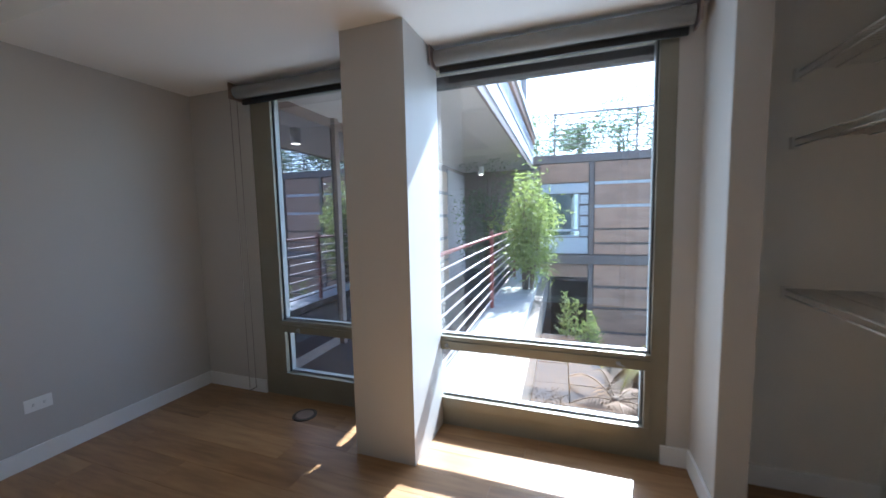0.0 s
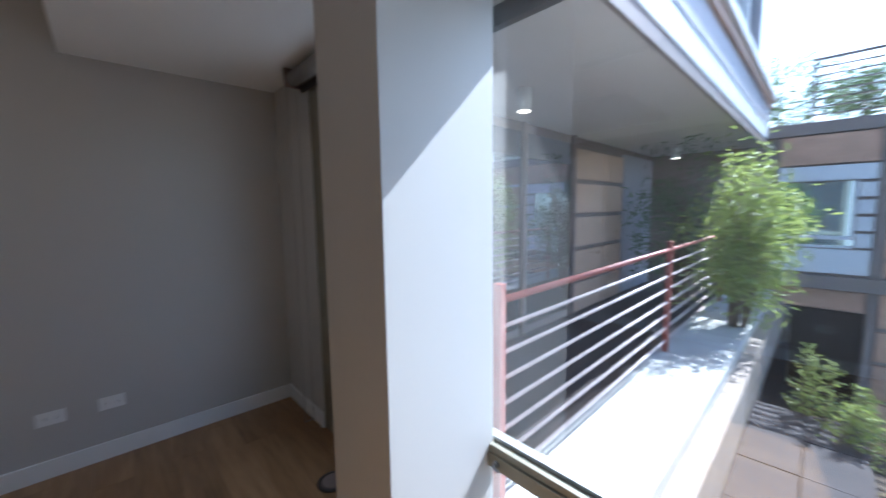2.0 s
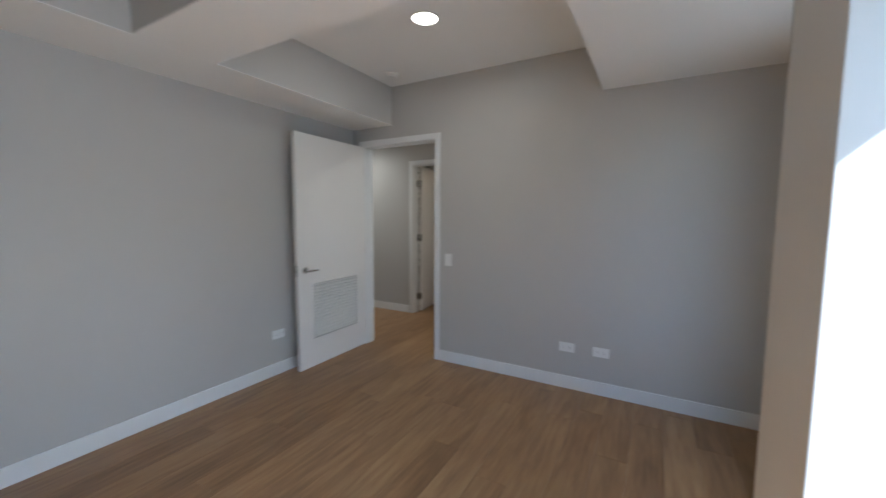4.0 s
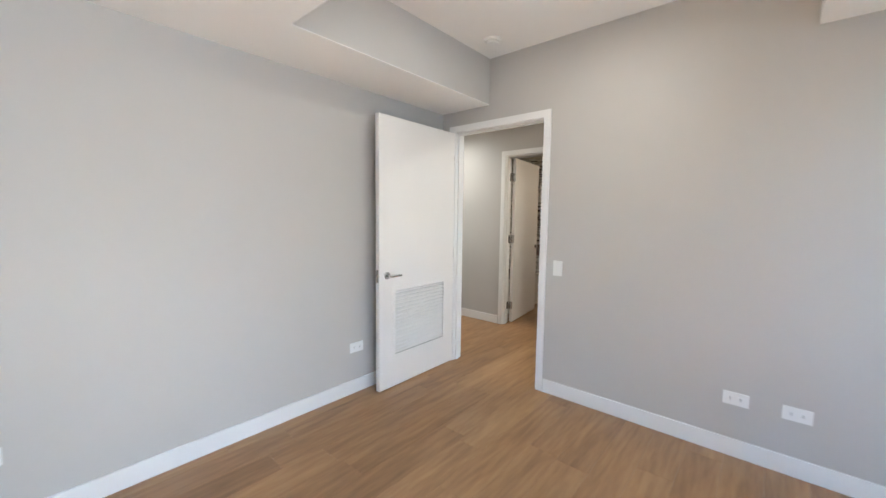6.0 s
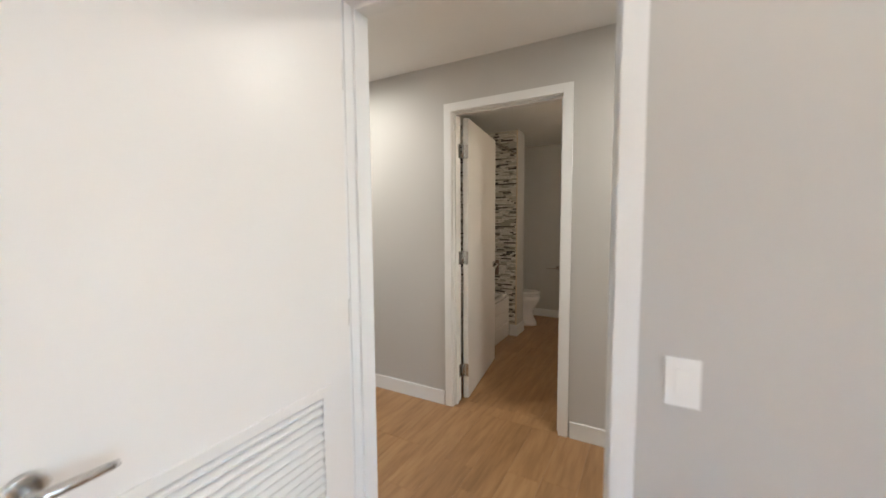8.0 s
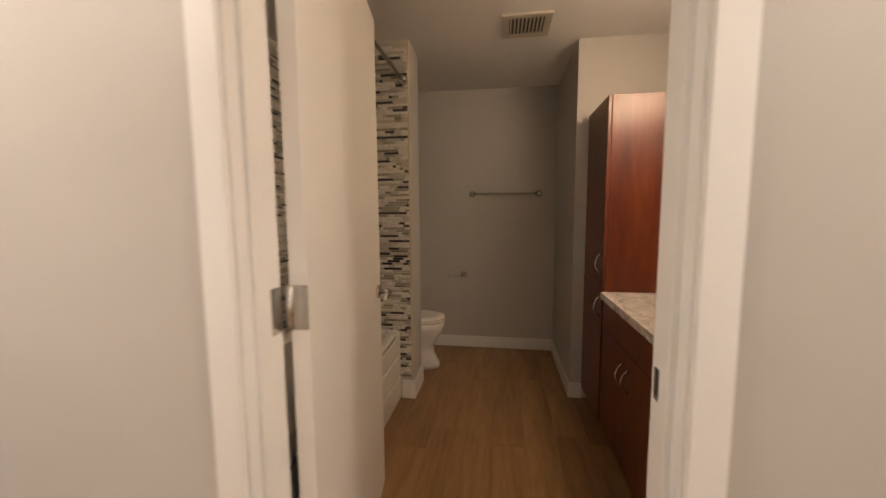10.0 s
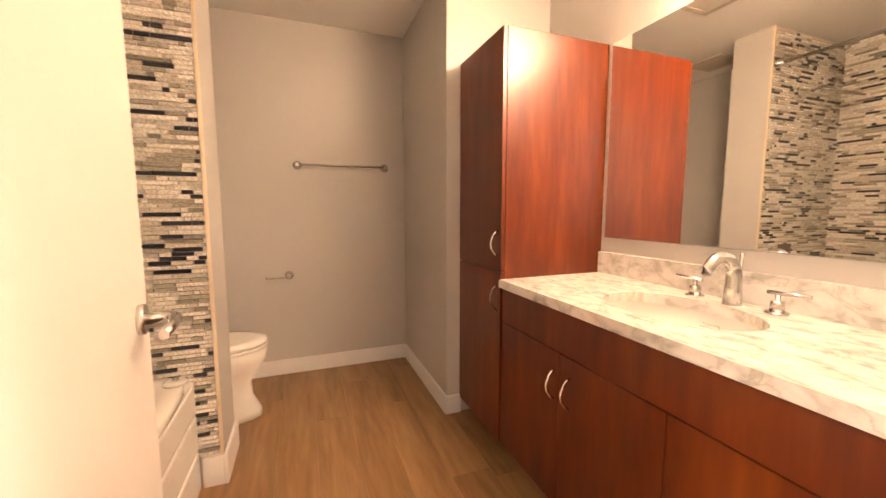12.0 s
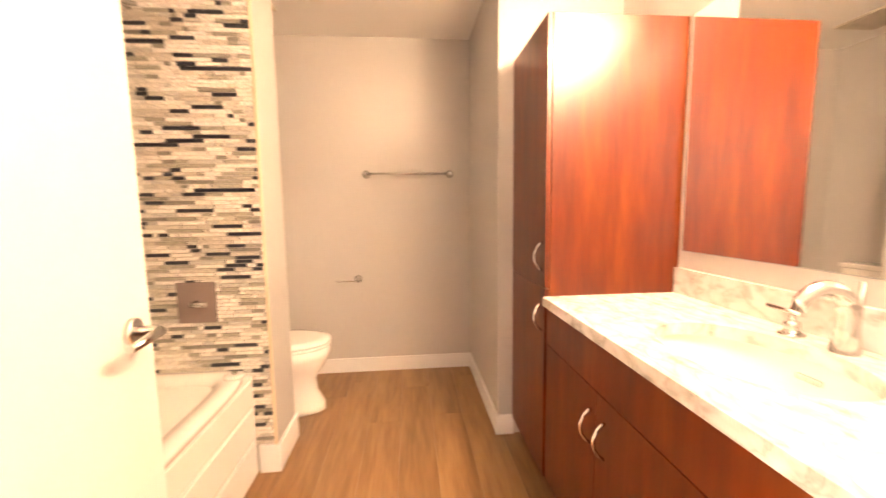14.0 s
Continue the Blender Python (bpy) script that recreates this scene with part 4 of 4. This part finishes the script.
# neighbouring flat under the overhang
nb = holder("patio_wall", (0.4, 8, 0), "patio wall with dark glazing and tan panels", "wall", kind="structure")
part("core", out_boxes(((-1.9, -0.02, -0.12), (-1.6, 7.4, 2.5))), M_STEEL, nb)
for a, b in ((0.0, 1.25), (1.3, 2.55), (2.6, 3.8)):
    part("glazing", out_boxes(((-1.598, a + 0.03, 0.0), (-1.575, b - 0.03, 2.38))), M_DGLASS, nb, "dark reflecting glass pane")
for v in (0.0, 1.275, 2.575, 3.85):
    part("mullion", out_boxes(((-1.599, v - 0.035, -0.12), (-1.54, v + 0.035, 2.5)), bevel=0.004), M_STEEL, nb)
for a, b in ((3.92, 4.9), (4.94, 5.7)):
    for k in range(5):
        part("panel", out_boxes(((-1.599, a, -0.1 + 0.5 * k), (-1.56, b, 0.33 + 0.5 * k)), bevel=0.004), M_TAN, nb)
part("panel_white", out_boxes(((-1.599, 5.75, -0.1), (-1.56, 7.3, 2.4))), M_LILAC, nb)

oh = holder("overhang", (1.5, 8, 2.5), "stuccoed balcony overhang with banded fascia", "overhang", kind="structure")
part("soffit", out_boxes(((-1.9, -0.02, 2.50), (0.17, 7.42, 2.62)), bevel=0.004), M_STUCCO, oh)
for n, u0, u1, z0, z1, m in (("fascia_edge", 0.171, 0.20, 2.48, 2.60, M_STEEL), ("fascia_white", 0.15, 0.21, 2.602, 2.83, M_WHITE), ("fascia_grey", 0.15, 0.22, 2.832, 3.12, M_LILAC), ("fascia_brown", 0.15, 0.26, 3.122, 3.24, M_RUST), ("fascia_cap", 0.15, 0.30, 3.242, 3.34, M_WHITE)):
    part(n, out_boxes(((u0, -0.02, z0), (u1, 7.42, z1)), bevel=0.004), m, oh)
part("upper_floor", out_boxes(((-6, -0.02, 2.622), (0.148, 7.42, 3.34))), M_STUCCO, oh)
for k in range(6):
    v = 0.1 + 1.22 * k
    part("upper_glazing", out_boxes(((0.05, v + 0.05, 3.342), (0.08, v + 1.15, 5.9))), M_BGLASS, oh, "blue upper glass pane")
    part("upper_post", out_boxes(((-0.02, v - 0.05, 3.342), (0.16, v + 0.05, 5.9)), bevel=0.004), M_LILAC if k % 2 else M_WHITE, oh)
part("upper_roof", out_boxes(((-6, -0.02, 5.902), (0.7, 7.5, 6.15))), M_RUST, oh)
part("upper_wall", out_boxes(((-6, -0.02, 3.342), (-0.3, 7.4, 5.9))), M_STUCCO, oh)
for u, v in ((-0.87, 1.5), (-0.9, 6.3)):
    pl = holder("patio_lamp", EM @ Vector((u, v, 2.5)), "white cylinder lamp under the overhang", "ceiling light", "patio lamps")
    c = EM @ Vector((u, v, 2.5))
    part("cylinder", tube(bmesh.new(), [c, c + Vector((0, 0, -0.19))], 0.065, 24), M_PLATE, pl)
    part("lens", disc(bmesh.new(), c + Vector((0, 0, -0.1905)), (0, 0, -1), 0.055, 0.003), M_LAMP, pl, "glowing warm lens")

# building across the courtyard
fb = holder("courtyard_building", (5, 13.5, -3), "rust panelled building across the courtyard", "building", kind="structure")
V0 = 7.5
part("core", out_boxes(((-6, V0 + 0.06, -3), (12, V0 + 6, 2.62))), M_STEEL, fb)
part("parapet", out_boxes(((-6, V0 - 0.04, 2.62), (12, V0 + 0.25, 2.82)), bevel=0.01), M_STEEL, fb)
part("beam", out_boxes(((0.1, V0 - 0.1, 0.08), (12, V0 + 0.055, 0.30)), bevel=0.006), M_STEEL, fb)
for u in (1.62, 3.02, 4.42, 5.82, 7.22):
    part("steel_post", out_boxes(((u - 0.05, V0 - 0.05, -3), (u + 0.05, V0 + 0.055, 2.62)), bevel=0.004), M_STEEL, fb)
rows = [(2.13, 2.6), (1.56, 2.05), (0.98, 1.48), (0.63, 0.93), (0.33, 0.57), (-0.46, 0.06), (-1.0, -0.54), (-1.62, -1.07), (-2.2, -1.7), (-2.9, -2.28)]
for u in (1.7, 3.1, 4.5, 5.9):
    for z0, z1 in rows:
        part("panel", out_boxes(((u, V0 - 0.02, z0), (u + 1.24, V0 + 0.055, z1)), bevel=0.006), M_RUST, fb)
    for z0, z1 in ((2.055, 2.125), (1.485, 1.555)):
        part("light_strip", out_boxes(((u, V0 + 0.0, z0), (u + 1.24, V0 + 0.055, z1))), M_WHITE, fb)
for z0, z1, m in ((2.13, 2.6, M_RUST), (1.86, 2.10, M_WHITE), (0.34, 0.74, M_WHITE), (-0.26, 0.06, M_RUST)):
    part("panel", out_boxes(((0.4, V0 - 0.02, z0), (1.55, V0 + 0.055, z1)), bevel=0.006), m, fb)
for u in range(4):
    part("white_tile", out_boxes(((1.36, V0 - 0.02, 0.78 + 0.27 * u), (1.55, V0 + 0.055, 1.0 + 0.27 * u))), M_WHITE, fb)
w = part("window", out_boxes(((0.4, V0 + 0.01, 0.76), (1.34, V0 + 0.055, 1.84))), M_BGLASS, fb, "teal glass window")
part("window_bar", out_boxes(((0.4, V0 - 0.01, 0.9), (1.34, V0 + 0.008, 0.96)), ((0.4, V0 - 0.01, 0.76), (1.34, V0 + 0.008, 0.80)), ((1.30, V0 - 0.01, 0.96), (1.34, V0 + 0.008, 1.84))), M_WHITE, fb)
part("window", out_boxes(((0.4, V0 + 0.01, -2.9), (1.55, V0 + 0.055, -0.28))), M_DGLASS, fb, "dark ground floor glass")
tr = holder("terrace_railing", (5, 13.4, 2.82), "thin dark steel railing on the roof terrace", "railing")
for k in range(8):
    part("bar", out_boxes(((0.7, V0 + 0.05, 2.93 + 0.125 * k), (12, V0 + 0.075, 2.95 + 0.125 * k + (0.02 if k == 7 else 0)))), M_STEEL, tr)
for u in (0.72, 2.6, 4.5, 6.4, 8.3):
    part("post", out_boxes(((u, V0 + 0.04, 2.819), (u + 0.04, V0 + 0.085, 3.86))), M_STEEL, tr)


def leaves(bm, n, centre, radius, size, rng, aspect=0.3, droop=0.4):
    """Loose leaves in an uneven cloud."""
    clumps = [Vector((rng.gauss(0, 0.5), rng.gauss(0, 0.5), rng.gauss(0, 0.5))) for _ in range(max(4, n // 60))]
    for k in range(n):
        c = clumps[k % len(clumps)]
        p = Vector([centre[i] + radius[i] * (c[i] + rng.gauss(0, 0.2)) for i in range(3)])
        d = Vector((rng.gauss(0, 1), rng.gauss(0, 1), rng.gauss(-droop, 0.6))).normalized() * size * rng.uniform(0.6, 1.3)
        s = d.cross(Vector((rng.gauss(0, 1), rng.gauss(0, 1), rng.gauss(0, 1)))).normalized() * size * aspect * 0.5
        bm.faces.new([bm.verts.new(q) for q in (p, p + d * 0.45 + s, p + d, p + d * 0.45 - s)])
    return bm


RNG = random.Random(5)


def plant(name, label, at, height, spread, n, size, m, stems, group="", aspect=0.25):
    at = EM @ Vector(at)
    ob = holder(name, at, label, "plant" if height < 3 else "tree", group)
    bm = bmesh.new()
    for k in range(stems):
        a, r = RNG.uniform(0, 6.28), RNG.uniform(0.1, 0.75)
        top = at + Vector((spread * r * math.cos(a), spread * r * math.sin(a), height * RNG.uniform(0.75, 0.98)))
        mid = (at + top) / 2 + Vector((RNG.gauss(0, 0.05), RNG.gauss(0, 0.05), 0.1 * height))
        b0 = at + Vector((0.2 * spread * math.cos(a), 0.2 * spread * math.sin(a), 0))
        th = 0.012 * height if height < 3 else 0.03 * height
        tube(bm, [b0, mid, top], th, 6, [th, th * 0.7, th * 0.3])
    part("stems" if height < 3 else "trunk", bm, M_BARK, ob)
    part("crown", leaves(bmesh.new(), n, at + Vector((0, 0, height * 0.6)), (spread, spread, height * 0.42), size, RNG, aspect), m, ob)


def shoot(u, v, h):
    """One upright stem with short leafy side twigs, wide at the foot and narrow at the tip."""
    at = EM @ Vector((u, v, -0.97))
    ob = holder("shrub", at, "upright feathery green shoot in the courtyard bed", "plant", "upright shoots")
    lean = Vector((RNG.gauss(0, 0.05), RNG.gauss(0, 0.05), 0))
    bm = bmesh.new()
    tube(bm, [at, at + lean * 0.4 + Vector((0, 0, h * 0.5)), at + lean + Vector((0, 0, h))], 0.008, 6, [0.009, 0.007, 0.003])
    lv = bmesh.new()
    for k in range(26):
        f = 0.25 + 0.73 * k / 25
        a = 2.4 * k
        p = at + lean * f + Vector((0, 0, h * f))
        d = Vector((math.cos(a), math.sin(a), 0.75)) * (0.05 + 0.17 * (1 - f))
        tube(bm, [p, p + d * 0.6, p + d], 0.003, 4, [0.003, 0.002, 0.001])
        for j in range(12):
            q = p + d * (j + 1) / 12
            e = Vector((RNG.gauss(0, 1), RNG.gauss(0, 1), RNG.gauss(0.3, 0.7))).normalized() * 0.035
            w = e.cross(Vector((RNG.gauss(0, 1), RNG.gauss(0, 1), 1))).normalized() * 0.009
            lv.faces.new([lv.verts.new(c) for c in (q, q + e * 0.5 + w, q + e, q + e * 0.5 - w)])
    part("stem", bm, M_BARK, ob)
    part("crown", lv, M_LEAF, ob)


plant("bamboo", "bright green bamboo clump over the ledge", (0.32, 4.5, -0.03), 1.8, 0.40, 4600, 0.11, M_LEAF, 14)
plant("bamboo", "darker green bamboo behind the railing", (-0.6, 5.6, -0.12), 2.3, 0.6, 2600, 0.11, M_DLEAF, 14)
for u, v, h in ((0.95, 3.75, 1.05), (1.12, 3.6, 0.98), (1.28, 3.45, 0.82), (1.42, 3.3, 0.68), (1.05, 3.85, 0.9), (1.2, 3.3, 0.7), (1.36, 3.6, 0.75)):
    shoot(u, v, h)
plant("shrub", "low green shrub at the foot of the shoots", (1.25, 3.7, -0.97), 0.6, 0.3, 500, 0.06, M_DLEAF, 6)
plant("shrub", "low dry reddish ground cover", (0.85, 1.2, -0.75), 0.35, 0.28, 900, 0.03, M_BLEAF, 8)
for u, h in ((1.3, 1.5), (2.5, 1.7), (3.7, 1.6), (4.9, 1.75), (6.1, 1.6), (7.4, 1.7), (8.8, 1.6), (0.2, 1.5)):
    plant("roof_shrub", "loose green shrub behind the terrace railing", (u, 9.3, 2.62), h, 0.72, 1500, 0.12, M_DLEAF, 6, "terrace shrubs", 0.35)


def palm(at, fronds, length, m_main, m_dry, label):
    at = EM @ Vector(at)
    ob = holder("palm", at, label, "plant")
    part("trunk", tube(bmesh.new(), [at, at + Vector((0.02, 0.0, 0.25)), at + Vector((0, 0.03, 0.45))], 0.06, 10, [0.07, 0.06, 0.04]), M_BARK, ob)
    for dry in (False, True):
        bm = bmesh.new()
        for k in range(fronds):
            a = 2.4 * k + (0.7 if dry else 0)
            out = Vector((math.cos(a), math.sin(a), 0))
            base = at + Vector((0, 0, 0.4))
            rise = RNG.uniform(-0.1, 0.15) if dry else RNG.uniform(0.45, 0.95)
            pts = [base + out * length * t * (0.75 if dry else 1) + Vector((0, 0, length * (rise * t - (0.75 if dry else 0.8) * t * t))) for t in [i / 9 for i in range(10)]]
            side = out.cross(Vector((0, 0, 1)))
            for i in range(1, 10):
                for s in (-1, 1):
                    for j in (0, 0.5):
                        p = pts[i - 1].lerp(pts[i], j)
                        tip = p + side * s * length * 0.3 * (1 - 0.07 * i) + out * length * 0.1 - Vector((0, 0, length * (0.2 if dry else 0.07)))
                        wv = out * 0.012
                        bm.faces.new([bm.verts.new(q) for q in (p - wv, p + wv, tip)])
            tube(bm, pts, 0.006, 5)
        part("fronds" if not dry else "dry_fronds", bm, m_dry if dry else m_main, ob)


palm((1.85, 2.6, -1.0), 9, 0.5, M_YLEAF, M_BLEAF, "yellow-green palm with dry brown fronds")
palm((2.5, 3.0, -1.0), 9, 0.6, M_YLEAF, M_BLEAF, "yellow-green palm with dry brown fronds")
palm((1.45, 1.5, -0.97), 7, 0.6, M_BLEAF, M_BLEAF, "dried brown palm in the courtyard bed")

# ---- pieces of floors and walls ----
floor = structure("floor", boxes(((-0.12, 0.2, -0.06), (4.4, 5.75, -0.012)), ((BF, 0.7, -0.06), (-0.12, 4.3, -0.012))), M_SUB, "oak-look plank floor through all the rooms")


def plank_mesh(length, width):
    bm = bmesh.new()
    c, t = 0.0008, 0.012
    lo = [bm.verts.new((x, y, -t)) for x, y in ((0, 0), (length, 0), (length, width), (0, width))]
    up = [bm.verts.new((x, y, -c)) for x, y in ((0, 0), (length, 0), (length, width), (0, width))]
    tp_ = [bm.verts.new((x, y, 0)) for x, y in ((c, c), (length - c, c), (length - c, width - c), (c, width - c))]
    for q, n in ((lo, up), (up, tp_)):
        for j in range(4):
            bm.faces.new((q[j], q[(j + 1) % 4], n[(j + 1) % 4], n[j]))
    bm.faces.new(tp_)
    me = bpy.data.meshes.new("plank")
    bm.to_mesh(me)
    bm.free()
    me.materials.append(M_PLANK)
    return me


PLANKS = {}
PW, PL = 0.181, 1.22
prng = random.Random(3)


def lay(x0, x1, y0, y1):
    row = 0
    y = y0
    while y < y1 - 0.01:
        w = min(PW, y1 - y)
        x = x0 - prng.uniform(0.1, PL - 0.1)
        while x < x1 - 0.005:
            a, b = max(x, x0), min(x + PL, x1)
            if b - a > 0.01:
                key = (round(b - a, 3), round(w, 3))
                if key not in PLANKS:
                    PLANKS[key] = plank_mesh(b - a - 0.0006, w - 0.0006)
                ob = new("plank", PLANKS[key])
                ob.parent = floor
                ob.location = (a, y, 0)
            x += PL
        y += w
        row += 1


lay(-1.365, 4.25, YB - 0.09, YB - 0.09 + PW * 21)
lay(BX - 0.0, -1.365, BY0, BY1)
lay(BF, BX, 0.93, VB)
lay(-1.365, -0.12, 0.2, YB - 0.09)

TP = 0.0172


def strip_box(verts, faces, org, along, n, y, z, w, h, d):
    """A mosaic strip as a shallow bevelled slab."""
    k = len(verts)
    for e, dep in ((0.0, 0.0), (0.0, d * 0.6), (0.0012, d)):
        for sy, sz in ((y + e, z + e), (y + w - e, z + e), (y + w - e, z + h - e), (y + e, z + h - e)):
            verts.append(tuple(org + along * sy + Vector((0, 0, sz)) + n * dep))
    for r in (0, 4):
        for j in range(4):
            faces.append((k + r + j, k + r + (j + 1) % 4, k + r + 4 + (j + 1) % 4, k + r + 4 + j))
    faces.append((k + 8, k + 9, k + 10, k + 11))


trng = random.Random(11)


def mosaic(name, parent, org, along, n, length, z0, z1, near):
    verts, faces = [], []
    z, count = z0, 0
    while z < z1 - 0.012:
        y = -trng.uniform(0, 0.1)
        while y < length:
            w = trng.choice((0.024, 0.04, 0.05, 0.075, 0.1, 0.125, 0.15))
            a, b = max(y, 0), min(y + w, length)
            y += w
            if b - a < 0.008:
                continue
            h, d = TP - 0.0022, trng.uniform(0.006, 0.009)
            if near and near[0] < (a + b) / 2 and near[1] < z < near[2] and count < 300:
                vs, fs = [], []
                strip_box(vs, fs, org, along, n, a + 0.0011, z, b - a - 0.0022, h, d)
                me = bpy.data.meshes.new("tile")
                me.from_pydata(vs, [], fs)
                me.materials.append(M_TILE)
                ob = new("tile", me)
                ob.parent = parent
                count += 1
            else:
                strip_box(verts, faces, org, along, n, a + 0.0011, z, b - a - 0.0022, h, d)
        z += TP
    me = bpy.data.meshes.new(name)
    me.from_pydata(verts, [], faces)
    me.materials.append(M_TILES)
    ob = new(name, me)
    ob.parent = parent
    tagged(ob, kind="stuff")


tw = structure("tile_wall", boxes(((TX, TB, 0.13), (TX + 0.003, TY - 0.012, BC))), M_GROUT, "glass and stone strip mosaic on the tub wall")
mosaic("tiles", tw, Vector((TX + 0.003, TB, 0)), Vector((0, 1, 0)), Vector((1, 0, 0)), TY - 0.014 - TB, 0.135, BC - 0.002, (0.62, 0.7, 1.75))
tw2 = structure("tile_wall", boxes(((TX + 0.012, TB, 0.5), (BX, TB + 0.003, BC))), M_GROUT, "strip mosaic behind the bathtub")
mosaic("tiles", tw2, Vector((BX, TB + 0.003, 0)), Vector((-1, 0, 0)), Vector((0, 1, 0)), BX - TX - 0.012, 0.505, BC - 0.002, None)
structure("tile_edge", boxes(((TX, TY - 0.012, 0.13), (TX + 0.012, TY - 0.0005, BC)), bevel=0.002), mat("cream_edge_trim", (0.66, 0.55, 0.40), 0.5), "cream edge strip of the mosaic")
